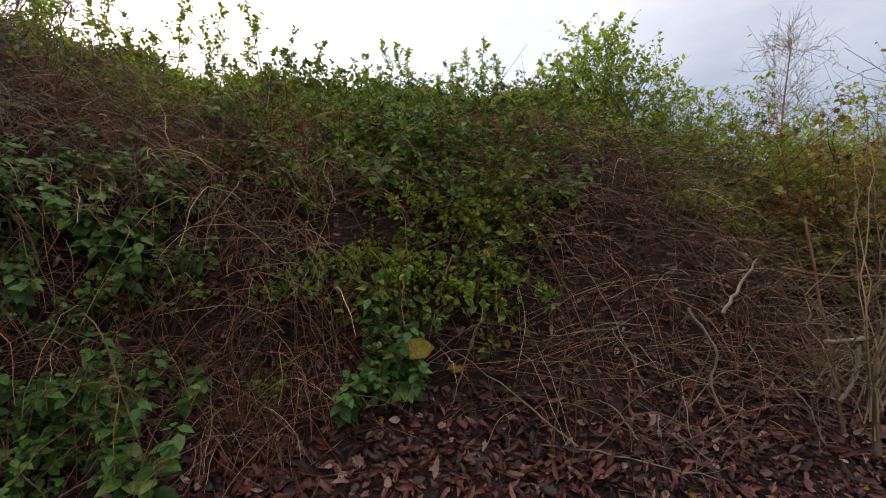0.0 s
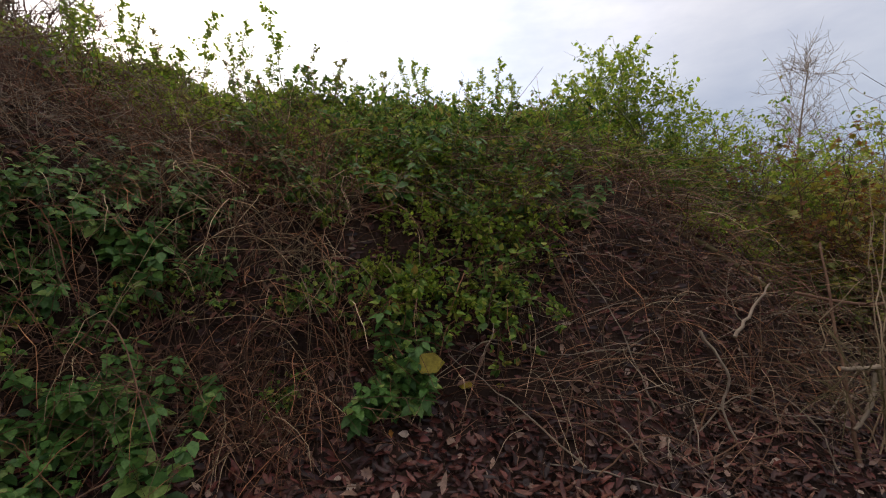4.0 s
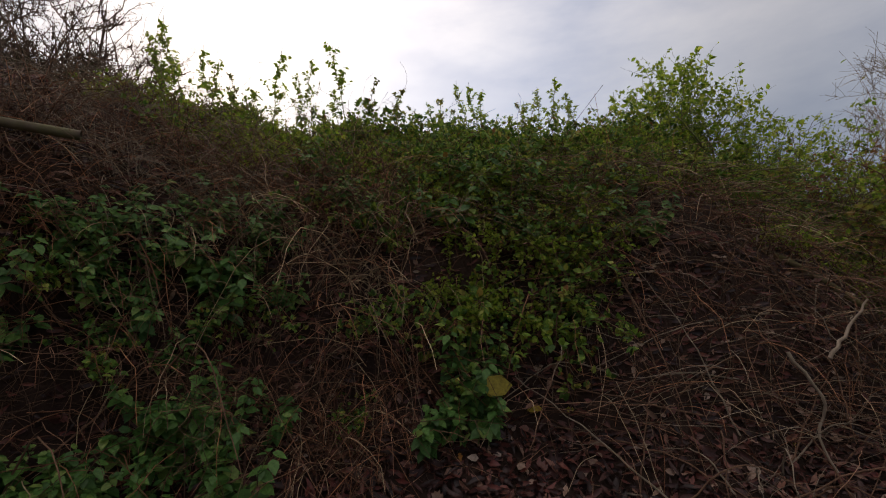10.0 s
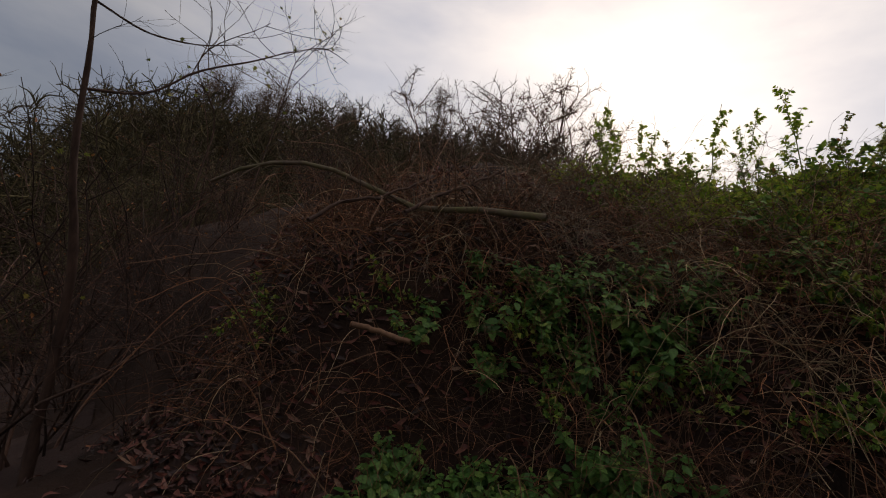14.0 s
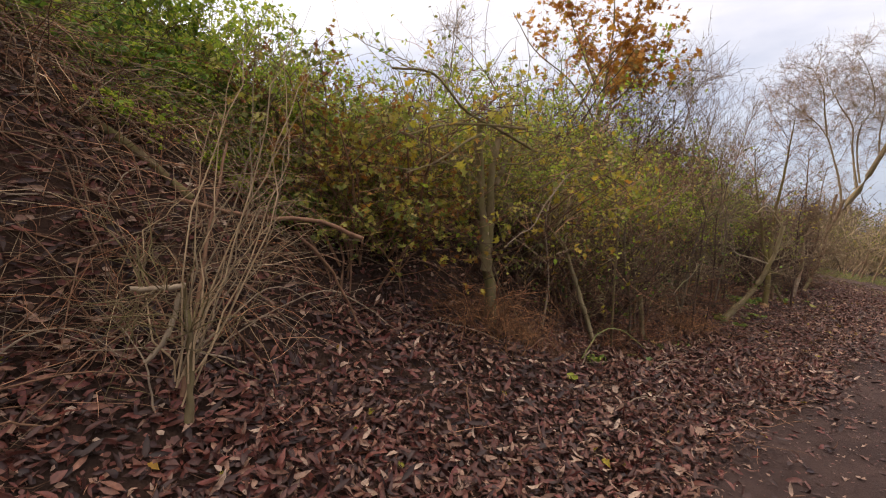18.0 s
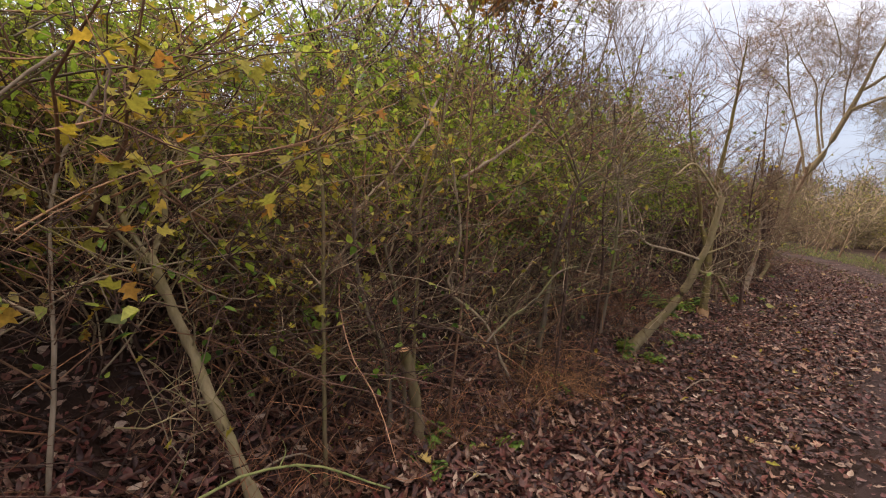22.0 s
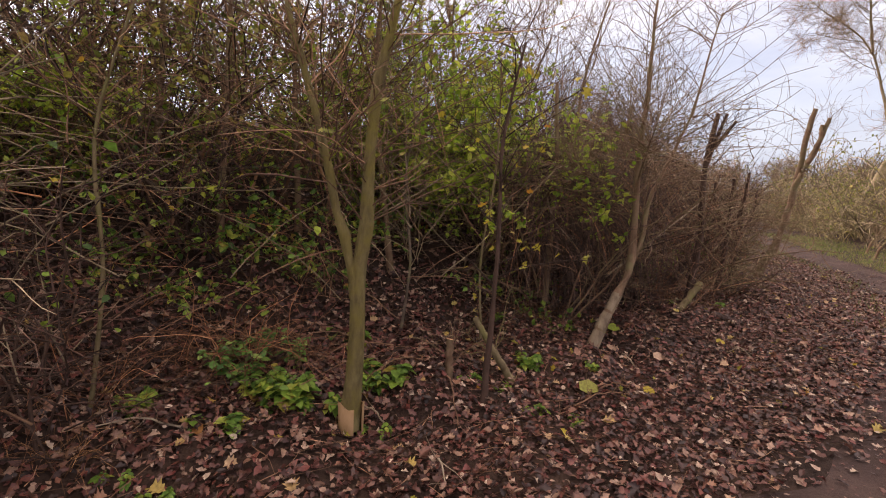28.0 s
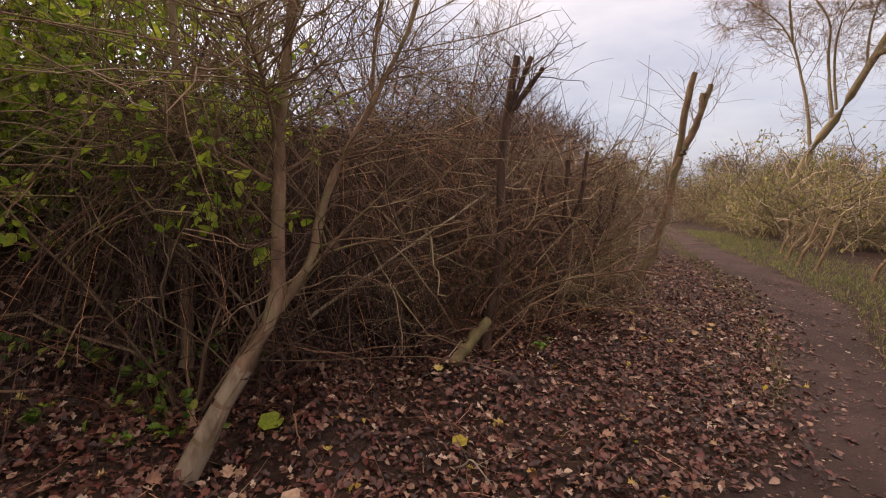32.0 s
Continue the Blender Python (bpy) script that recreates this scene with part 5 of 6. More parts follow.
# bushes behind the heap and at the dark end of the path
DARK = [shrub(3.2, 65 + i, "dark tangled bush with russet leaves beside the heap", M_UMBER, M_RUSSET, 110, stems=8, twigs=300, r0=.014, spread=.2, droop=.1, leafsize=.035, name="dark_bush", group="bushes behind the heap", apart=False) for i in range(2)]
plant_out(DARK, [(-.4, -7.9, .1, .9), (.1, -7.3, .1, .9), (-.8, -9.2, .1, .75), (.6, -7.8, .1, 1.0), (-1.3, -10.3, .1, .9), (-.5, -10.2, .1, 1.1), (1.1, -8.6, .1, 1.1), (-1.9, -11.4, .1, .9), (-.9, -12, .1, 1.1)] + [(-.75 - .085 * k + .15 * math.sin(k * 2.4), -6.7 - .38 * ((k * 7) % 13), .3, .36 + .12 * math.sin(k * 1.7)) for k in range(30)], 18)

stem_tree("hedge_tree", "dark thin tree with long arching bare branches over the heap",
          [([(-.3, -7.0, .1), (-.16, -6.75, 1.7), (-.01, -6.65, 2.35), (.05, -6.65, 2.85), (.16, -6.6, 3.6)], .035, .012),
           ([(.02, -6.7, 2.75), (-.29, -6.8, 2.9), (-.57, -6.8, 3.22), (-.92, -6.8, 3.5), (-1.25, -6.8, 3.78), (-1.54, -6.8, 3.96), (-1.75, -6.8, 3.94)], .011, .003),
           ([(.12, -6.65, 3.3), (-.23, -6.8, 3.33), (-.53, -6.8, 3.42), (-.82, -6.8, 3.59)], .009, .003),
           ([(-1.3, -7.2, 2.6), (-1.39, -7.2, 3.44), (-1.43, -7.2, 3.92), (-1.75, -7.2, 4.41)], .007, .003),
           ([(-.8, -7.0, 2.4), (-.79, -7.0, 3.06), (-.61, -7.0, 3.31), (-1.05, -7.0, 4.01)], .008, .003)],
          M_UMBER, 46, .55, M_OLIVELEAF, 70, .04, 261, twig_r=.0022)

# hedge and rough meadow beyond the bend
HEDGE = [shrub(1.5, 75 + i, "pale olive-brown twiggy hedge bush across the path", M_HEDGE if i else M_PALETWIG, M_OLIVELEAF, 420, stems=11, twigs=240, r0=.010, spread=.65, droop=.08, thick=1.8, name="hedge_bush", group="hedge beyond the bend", apart=False) for i in range(2)]
hx, hy, r = scatter(165, -14, 13, 19, 44, 46, lambda x, y, r: (x > np.interp(y, *PATH_R) + 1.6 + 1.2 * r.uniform(0, 1, len(x))))
plant_out(HEDGE, [(a, b, 0, r.uniform(.5, 1.1) * (1 + .45 * float(smooth(22, 34, b)))) for a, b in zip(hx, hy)], 19)
rnd_h = random.Random(9)
for k in range(70):
    hx, hy = rnd_h.uniform(-34, 30), rnd_h.uniform(46, 80)
    copy_thing(HEDGE[k % 2], seat(hx, hy, 0, rnd_h.uniform(0, 6.28), rnd_h.uniform(2.0, 3.0)))
for k in range(16):
    cy = 15.5 + k * .8
    cx = float(np.interp(cy, *PATH_R)) + rnd_h.uniform(.9, 1.8)
    stem_tree("coppice_stub", "short leaning coppiced stub on the grass verge", [([(cx, cy, -.02), (cx + .1, cy, .35), (cx + .3, cy + .1, rnd_h.uniform(.6, 1.2))], .035, .02)], M_REDBARK, 10, .45, seed=800 + k, category="stump")
FARBUSH = [big_tree("far_tree", "rounded bare tree far across the meadow", "tree", [(0, 0, 0), (.2, 0, 2), (.1, .2, 4.2)], .2, .05, M_FAR, limbs=22, limb_len=3.0, order=2, twigs=900, lo=.2, lift=.5, spread=.75, twig_r=.02, seed=90 + i, group="trees across the meadow", apart=False) for i in range(2)]
for i, (turn, d, sc) in enumerate(((31, 42, 1.25), (34, 46, 1.2), (28, 48, 1.0), (20, 75, .9), (16, 80, 1.0), (12, 85, .9), (7, 80, 1.0), (3, 90, 1.0), (-2, 85, 1.1), (24, 62, .9), (10, 65, .8), (38, 50, 1.1))):
    fx, fy = -d * math.sin(radians(turn)), 4 + d * math.cos(radians(turn))
    m = Matrix.Translation((fx, fy, float(height(fx, fy)) - .1)) @ Matrix.Rotation(i * 1.3, 4, "Z") @ Matrix.Scale(sc, 4)
    if i < 2:
        FARBUSH[i].matrix_basis = m
    else:
        copy_thing(FARBUSH[i % 2], m)

# ---------------------------------------------------------------- single trees and branches along the walk
stem_tree("pollard_tree", "dead forked hedge tree with cut arms and moss on its trunk",
          [([(-2.62, 2.34, .3), (-2.55, 2.2, .93), (-2.55, 2.12, 1.3), (-2.55, 2.03, 1.75), (-2.55, 1.98, 2.1), (-2.55, 1.98, 2.33)], .052, .026),
           ([(-2.55, 2.13, 1.05), (-2.53, 2.15, 1.5), (-2.52, 2.13, 1.95), (-2.5, 2.17, 2.2)], .042, .03),
           ([(-2.52, 2.19, 1.8), (-2.5, 2.27, 2.0), (-2.48, 2.35, 2.17)], .026, .022),
           ([(-2.5, 2.53, 2.34), (-2.5, 1.99, 2.28), (-2.5, 1.54, 2.2), (-2.5, 1.16, 2.06)], .014, .009),
           ([(-2.48, 2.68, 2.15), (-2.5, 2.18, 2.27), (-2.5, 1.73, 2.36), (-2.5, 1.41, 2.55), (-2.5, 1.02, 2.5)], .013, .008),
           ([(-2.47, 1.93, 2.19), (-2.4, 1.69, 2.09), (-2.4, 1.39, 1.9), (-2.4, 1.1, 1.78)], .012, .006),
           ([(-2.5, 2.2, 1.98), (-2.45, 2.5, 2.02), (-2.45, 2.75, 2.1)], .012, .006)],
          M_BARK, 64, .6, M_OLIVELEAF, 260, .05, 201, cut_ends=(0, 1, 2), twig_r=.0024)
stem_tree("leaning_tree", "smooth leaning young tree with sawn stubs and bare arms",
          [([(-2.42, 8.02, -.02), (-2.22, 8.13, .25), (-1.98, 8.2, .62), (-1.83, 8.2, .93), (-1.75, 8.19, 1.15), (-1.69, 8.17, 1.4), (-1.64, 8.16, 1.66)], .052, .026),
           ([(-1.78, 8.19, 1.03), (-1.98, 7.98, 1.12), (-2.15, 7.72, 1.19), (-2.22, 7.52, 1.32), (-2.28, 7.3, 1.26)], .013, .008, M_PALEBARK),
           ([(-1.82, 8.2, .93), (-1.74, 8.24, .9), (-1.62, 8.33, .9)], .016, .014),
           ([(-1.66, 8.17, 1.62), (-1.74, 7.98, 1.83), (-1.8, 7.8, 1.95), (-1.86, 7.5, 1.83)], .013, .007),
           ([(-2.28, 7.4, 1.30), (-2.29, 7.38, 1.61), (-2.3, 7.33, 1.74), (-2.3, 7.22, 1.95), (-2.32, 7.1, 2.2)], .010, .006, M_PALEBARK),
           ([(-2.25, 7.53, 1.33), (-2.28, 7.52, 1.51), (-2.29, 7.46, 1.73), (-2.3, 7.36, 1.95), (-2.32, 7.2, 2.2)], .010, .006, M_PALEBARK),
           ([(-1.72, 8.18, 1.21), (-1.63, 8.3, 1.36), (-1.57, 8.37, 1.45)], .008, .004),
           ([(-1.76, 8.19, 1.1), (-1.6, 8.42, 1.2), (-1.52, 8.56, 1.31)], .008, .004)],
          M_OLIVE, 130, .5, M_OLIVELEAF, 20, .05, 202, cut_ends=(0, 2), twig_r=.0024, twig_mat=M_PALETWIG)
stem_tree("young_ash", "straight greenish young tree forking into upright stems",
          [([(-2.28, 10.26, .0), (-2.27, 10.3, .6), (-2.27, 10.31, .97), (-2.27, 10.36, 1.4), (-2.25, 10.40, 2.0), (-2.21, 10.48, 2.4), (-2.15, 10.6, 3.2), (-2.1, 10.7, 3.9)], .055, .007),
           ([(-2.28, 10.29, .8), (-2.3, 10.28, 1.0), (-2.36, 10.22, 1.28), (-2.4, 10.16, 1.63), (-2.45, 10.06, 2.06), (-2.52, 9.95, 2.6), (-2.55, 9.9, 3.2)], .036, .006)],
          M_ASHBARK, 110, .9, M_OLIVELEAF, 60, .05, 203, twig_mat=M_TWIG)
stem_tree("forked_tree", "leaning forked bare tree with pale bands at its foot",
          [([(-2.33, 12.78, .02), (-2.28, 12.97, .41), (-2.24, 13.18, .78), (-2.26, 13.24, 1.23), (-2.28, 13.27, 1.79), (-2.29, 13.34, 2.34), (-2.3, 13.4, 3.2), (-2.32, 13.45, 3.7)], .047, .006),
           ([(-2.25, 13.16, .74), (-2.27, 13.4, 1.01), (-2.29, 13.51, 1.37), (-2.22, 13.73, 1.84), (-2.15, 13.94, 2.29), (-2.1, 14.1, 2.9), (-2.06, 14.2, 3.3)], .028, .005),
           ([(-2.26, 13.2, 1.45), (-2.5, 13.0, 1.6), (-2.8, 12.8, 1.75)], .012, .005),
           ([(-2.27, 13.25, 1.6), (-2.1, 13.1, 1.9), (-1.95, 12.95, 2.1)], .011, .004)],
          M_REDBARK, 230, .8, None, 0, .05, 205, pale_foot=1, twig_r=.0026)
stem_tree("cut_stump", "short slanting stump with a pale sawn top",
          [([(-2.43, 14.5, -.02), (-2.39, 14.72, .23), (-2.32, 14.92, .45)], .042, .036), ([(-2.43, 14.52, .02), (-2.36, 14.42, .06), (-2.28, 14.36, .03)], .028, .018)], M_BARK, 0, seed=206, category="stump", cut_ends=(0,))
stem_tree("coppiced_tree", "leaning coppiced tree cut off at several upright stubs",
          [([(-3.08, 18.81, -.02), (-2.8, 18.87, .79), (-2.59, 18.89, 2.1), (-2.53, 18.84, 2.6), (-2.45, 18.81, 3.0)], .07, .034),
           ([(-2.64, 18.86, 1.7), (-2.4, 18.82, 2.3), (-2.25, 18.83, 2.83)], .045, .03),
           ([(-2.5, 18.82, 2.1), (-2.34, 18.8, 2.5), (-2.33, 18.8, 2.73)], .035, .028)],
          M_REDBARK, 16, .8, None, 0, .05, 207, cut_ends=(0, 1, 2))
stem_tree("cut_hedge_stem", "dark hedge stem cut off at forked stubs",
          [([(-2.6, 15.2, .05), (-2.54, 15.26, 1.01), (-2.55, 15.26, 1.84), (-2.48, 15.31, 2.5)], .045, .028),
           ([(-2.55, 15.26, 1.7), (-2.53, 15.27, 1.95), (-2.32, 15.44, 2.41)], .026, .02), ([(-2.55, 15.26, 1.8), (-2.5, 15.3, 2.1), (-2.41, 15.4, 2.5)], .024, .02)],
          M_UMBER, 26, .4, None, 0, .05, 208, cut_ends=(0, 1, 2))
for k, (cx, cy, ch) in enumerate(((-2.7, 16.3, 1.75), (-3.0, 17.5, 1.5))):
    stem_tree("cut_hedge_stem", "dark hedge stem cut off at forked stubs",
              [([(cx, cy, .05), (cx + .05, cy + .05, ch * .5), (cx + .08, cy + .02, ch)], .035, .02),
               ([(cx + .05, cy + .05, ch * .55), (cx + .2, cy + .1, ch * .8), (cx + .24, cy + .1, ch * 1.05)], .024, .018),
               ([(cx + .05, cy + .05, ch * .6), (cx - .1, cy - .1, ch * .85), (cx - .1, cy - .12, ch * .98)], .022, .016)],
              M_UMBER, 26, .4, None, 0, .05, 220 + k, cut_ends=(0, 1, 2))
stick("slanting_branch", "long bare branch leaning through the thicket", [(-2.8, 13.66, .56), (-2.75, 13.78, .65), (-2.6, 14.26, .98), (-2.45, 14.96, 1.4)], .011, .008, M_PEEL, twigs=10)
stick("bare_branch", "bare forked grey branch rising from the litter", [(-2.72, 13.35, .55), (-2.84, 13.02, 1.02), (-2.88, 12.81, 1.2), (-2.9, 12.71, 1.42)], .011, .006, M_PEEL, twigs=8)
stem_tree("thicket_trunk", "upright pale stem standing in the thicket", [([(-3.1, 13.0, .3), (-3.08, 13.02, 1.0), (-3.05, 13.0, 1.9), (-3.1, 13.0, 2.6)], .035, .018)], M_REDBARK, 14, .5, seed=231)
stem_tree("sawn_stem", "sawn-off hedge stem with a bright orange cut", [([(-2.35, 4.92, -.02), (-2.35, 4.84, .42), (-2.35, 4.76, .7)], .034, .028)], M_BARK, 0, seed=232, category="stump", cut_ends=(0,))
stick("bent_branch", "crooked bare branch with an elbow in the thicket", [(-2.1, 5.42, .45), (-2.18, 5.22, .85), (-2.27, 5.02, 1.03), (-2.21, 5.04, 1.26), (-2.21, 4.97, 1.75)], .010, .006, M_PALETWIG, twigs=22)
stick("pale_branch", "long pale dead branch hung up in the thicket", [(-2.94, 4.78, 1.38), (-2.94, 4.91, 1.53), (-2.92, 5.06, 1.67), (-2.85, 5.28, 1.96), (-2.79, 5.46, 2.3)], .013, .008, M_PALEBARK, twigs=14)
stem_tree("slanting_sapling", "slanting olive stem with cut stubs at its top",
          [([(-2.42, 3.95, .05), (-2.6, 3.73, .82), (-2.71, 3.6, 1.28)], .028, .02), ([(-2.71, 3.6, 1.26), (-2.72, 3.66, 1.42), (-2.74, 3.67, 1.62)], .013, .01),
           ([(-2.71, 3.6, 1.26), (-2.75, 3.52, 1.42), (-2.78, 3.48, 1.62)], .012, .01), ([(-2.71, 3.6, 1.24), (-2.76, 3.5, 1.36), (-2.8, 3.4, 1.5)], .01, .008)], M_OLIVE, 30, .5, M_YELLOW, 30, .05, 233)
stick("green_cane", "long yellow-green cane bent over the fallen leaves", [(-2.15, 3.15, .2), (-2.2, 3.55, .40), (-2.2, 4.0, .38), (-2.1, 4.45, .12)], .007, .005, M_GREENSTEM, twigs=5)
stem_tree("dark_branch", "dark forked branch standing up in the thicket",
          [([(-2.4, 6.25, .4), (-2.29, 6.33, 1.35), (-2.22, 6.39, 1.67), (-2.07, 6.58, 1.87), (-2.02, 6.59, 2.2)], .018, .009), ([(-2.2, 6.41, 1.7), (-2.22, 6.29, 1.93), (-2.24, 6.18, 2.12)], .01, .006),
           ([(-2.1, 6.7, .5), (-2.03, 6.75, 1.39), (-2.06, 6.79, 1.84), (-2.03, 6.91, 2.1)], .014, .007)], M_DARKBARK, 26, .45, None, 0, .05, 234)
stick("low_branch", "low crooked dark branch in front of the thicket", [(-2.12, 5.2, .7), (-2.11, 5.44, .83), (-2.1, 5.73, .92), (-2.08, 5.94, 1.08), (-2.04, 6.15, 1.1)], .009, .005, M_DARKBARK, twigs=22, twig_len=.35)
stick("pale_branch", "pale dead branch hung up in the thicket", [(-2.52, 5.4, 1.7), (-2.44, 5.65, 1.86), (-2.35, 5.85, 2.01), (-2.3, 6.0, 2.15)], .012, .008, M_GREY, twigs=6)
stick("pale_branch", "thin grey branch hanging down in the thicket", [(-2.2, 7.01, 1.86), (-2.1, 7.13, 1.61), (-2.05, 7.18, 1.34)], .005, .004, M_GREY, twigs=5)
stem_tree("sapling", "thin dark sapling with a sprig of yellow-green leaves",
          [([(-2.02, 11.12, .0), (-2.0, 11.16, .77), (-2.0, 11.18, 1.2), (-2.0, 11.18, 1.79), (-1.96, 11.3, 2.4)], .022, .007)], M_UMBER, 22, .5, M_YELLOW, 70, .06, 235)
stem_tree("cut_stump", "short leaning hedge stump among the leaves", [([(-2.22, 11.63, -.02), (-2.3, 11.5, .22), (-2.42, 11.38, .5)], .035, .02)], M_BARK, 5, .4, seed=236, category="stump")
stem_tree("cut_stump", "short upright hedge stump among the leaves", [([(-2.34, 11.07, -.02), (-2.34, 11.08, .4)], .03, .025)], M_REDBARK, 4, .4, seed=237, category="stump", cut_ends=(0,))
for lx, ly, sz, mt, lb in ((-2.41, 13.24, .15, M_LIME, "large round pale green leaf on the litter"), (-1.8, 2.39, .11, M_LIME, "fresh green leaf lying on the litter"), (-1.93, 4.17, .12, M_NETTLE, "green leaf lying on the litter"), (-1.79, 11.96, .17, M_OLIVELEAF, "large yellow-green leaf lying on the litter"), (-1.85, 13.1, .13, M_BROADLEAF, "yellow-brown leaf lying on the litter"), (-2.57, -2.4, .09, M_YELLOW, "small pale leaf lying on the bank"), (-1.5, 12.3, .1, M_YELLOW, "yellow leaf lying on the litter"), (-1.7, 14.0, .1, M_YELLOW, "yellow leaf lying on the litter")):
    lz = float(height(lx, ly)) + .045
    thing("large_leaf", lb, "leaf", me=mesh_np("large_leaf", *leaves(np.array([[lx, ly - sz / 2, lz]]), np.array([[.3, 1, .1]]), np.array([[.45, -.2, 1.0]]), np.array([sz]), ROUND), mt))
stick("pale_branch", "thin pale branch with a fork in the thicket", [(-2.41, 2.22, 1.26), (-2.48, 2.47, 1.36), (-2.51, 2.75, 1.47), (-2.54, 2.98, 1.7), (-2.5, 3.3, 2.02)], .004, .006, M_GREY, twigs=6)
for k, (pts, ra, mt) in enumerate((
        ([(-2.5, 5.3, .05), (-2.45, 5.37, 1.12), (-2.45, 5.39, 1.77), (-2.5, 5.45, 2.35)], .010, M_TWIG),
        ([(-2.45, 4.31, .0), (-2.45, 4.29, 1.16), (-2.45, 4.28, 1.68), (-2.55, 4.2, 2.2)], .013, M_BARK),
        ([(-2.42, 4.72, .05), (-2.45, 4.7, .64), (-2.45, 4.56, .95), (-2.45, 4.48, 1.3), (-2.45, 4.48, 1.56)], .018, M_DARKBARK),
        ([(-2.4, 4.85, .0), (-2.45, 4.83, .6), (-2.45, 4.76, 1.06), (-2.47, 4.7, 1.3)], .017, M_DARKBARK),
        ([(-2.5, 4.95, .1), (-2.45, 4.95, 1.19), (-2.45, 4.97, 1.6), (-2.45, 5.07, 1.87), (-2.4, 5.2, 2.4)], .012, M_BARK),
        ([(-2.25, 6.25, .0), (-2.2, 6.28, 1.08), (-2.2, 6.32, 1.56), (-2.2, 6.4, 1.72), (-2.2, 6.55, 1.91), (-2.2, 6.54, 2.3)], .012, M_UMBER),
        ([(-2.2, 6.4, 1.72), (-2.2, 6.27, 1.84), (-2.2, 6.1, 1.99), (-2.25, 5.9, 2.15)], .010, M_DARKBARK),
        ([(-2.25, 6.8, .0), (-2.2, 6.81, .55), (-2.2, 6.88, 1.05), (-2.2, 6.88, 1.82), (-2.2, 6.95, 1.9), (-2.2, 6.93, 2.4)], .012, M_UMBER),
        ([(-2.7, 3.2, .1), (-2.65, 3.25, .9), (-2.75, 3.3, 1.6), (-2.7, 3.5, 2.1)], .011, M_GREY),
        ([(-2.75, 7.4, .1), (-2.7, 7.5, .9), (-2.8, 7.4, 1.5), (-2.7, 7.5, 2.2)], .012, M_TWIG),
        ([(-2.9, 9.0, .1), (-2.85, 9.1, 1.0), (-2.95, 9.1, 1.7), (-2.9, 9.3, 2.4)], .014, M_BARK),
        ([(-3.2, 11.2, .1), (-3.2, 11.3, .8), (-3.3, 11.3, 1.6), (-3.2, 11.5, 2.5)], .014, M_DARKBARK),
        ([(-2.9, 11.9, .1), (-2.95, 11.9, .8), (-2.9, 12.0, 1.7), (-3.0, 12.1, 2.6)], .013, M_BARK))):
    stem_tree("hedge_sapling", "crooked upright hedge stem with bare side twigs", [(pts, ra, ra * .55)], mt, 24, .6, M_YELLOW if k % 3 else M_OLIVELEAF, 18, .045, 240 + k, twig_r=.0022, twig_mat=M_PALETWIG if k % 2 else M_TWIG)

# sprouting canes near the bare soil
rng_c = np.random.default_rng(77)
for k in range(16):
    bx, by = -1.93 + rng_c.normal(0, .03), -.40 + rng_c.normal(0, .04)
    tx, ty = -1.92 + rng_c.normal(0, .13), -.05 + rng_c.normal(0, .15)
    z0 = .74 + rng_c.normal(0, .05)
    stick("pale_cane", "upright pale tan cane from a cut stool", [(bx, by, z0), ((bx + tx) / 2 + rng_c.normal(0, .07), (by + ty) / 2 + rng_c.normal(0, .06), z0 + .6), (tx, ty, z0 + rng_c.uniform(.8, 1.6))], .0046, .0016, M_STRAW if k % 3 else M_PALETWIG, 3, 14, "cane", seed=300 + k, wob=.014, twig_len=.24)

# branches lying on the bank
stick("pale_stick", "pale bleached stick lying on the brushwood", [(-1.86, -1.28, 1.3), (-1.88, -1.16, 1.43), (-1.9, -1.04, 1.55)], .009, .004, M_GREY, twigs=3, twig_len=.3)
stick("mossy_root", "bent mossy root across the bank", [(-3.42, -1.26, 1.96), (-3.29, -.95, 1.93), (-3.2, -.75, 2.0), (-3.1, -.57, 1.92), (-3.0, -.4, 1.78), (-2.85, -.14, 1.52)], .03, .022, M_BARK)
stick("thin_pole", "thin upright dead pole with two yellow leaves", [(-2.1, -.37, .6), (-2.31, -.22, 1.27), (-2.52, -.06, 1.82)], .012, .007, M_TWIG, twigs=4)
stick("hanging_root", "pale wriggling root hanging over bare soil", [(-2.2, -1.2, 1.3), (-2.13, -1.1, 1.02), (-2.15, -1.13, .92), (-2.12, -1.08, .75)], .009, .005, M_GREY)
stick("fallen_branch", "long curved branch lying across the brushwood heap", [(-2.2, -4.7, 2.41), (-1.97, -5.14, 2.43), (-1.81, -5.44, 2.41), (-1.63, -5.71, 2.5), (-1.41, -5.97, 2.62), (-1.18, -6.2, 2.64), (-.96, -6.4, 2.56), (-.78, -6.57, 2.4)], .026, .012, M_DARKBARK, twigs=18)
stick("fallen_branch", "dark branch stub sticking up from the heap", [(-1.0, -5.45, 2.1), (-1.19, -5.5, 2.26), (-1.49, -5.5, 2.42), (-1.85, -5.5, 2.65)], .013, .007, M_UMBER, twigs=6, wob=.012)
stick("fallen_branch", "dark branch stub sticking up from the heap", [(-1.55, -5.3, 2.3), (-1.8, -5.3, 2.49), (-2.1, -5.3, 2.69), (-2.42, -5.3, 2.9)], .014, .008, M_UMBER, twigs=6, wob=.012)
stick("broken_branch", "broken pale branch poking out of the heap", [(-1.13, -5.03, 1.57), (-1.2, -4.92, 1.56), (-1.3, -4.76, 1.53)], .016, .013, M_TWIG, cut=True)
rng_b = np.random.default_rng(88)
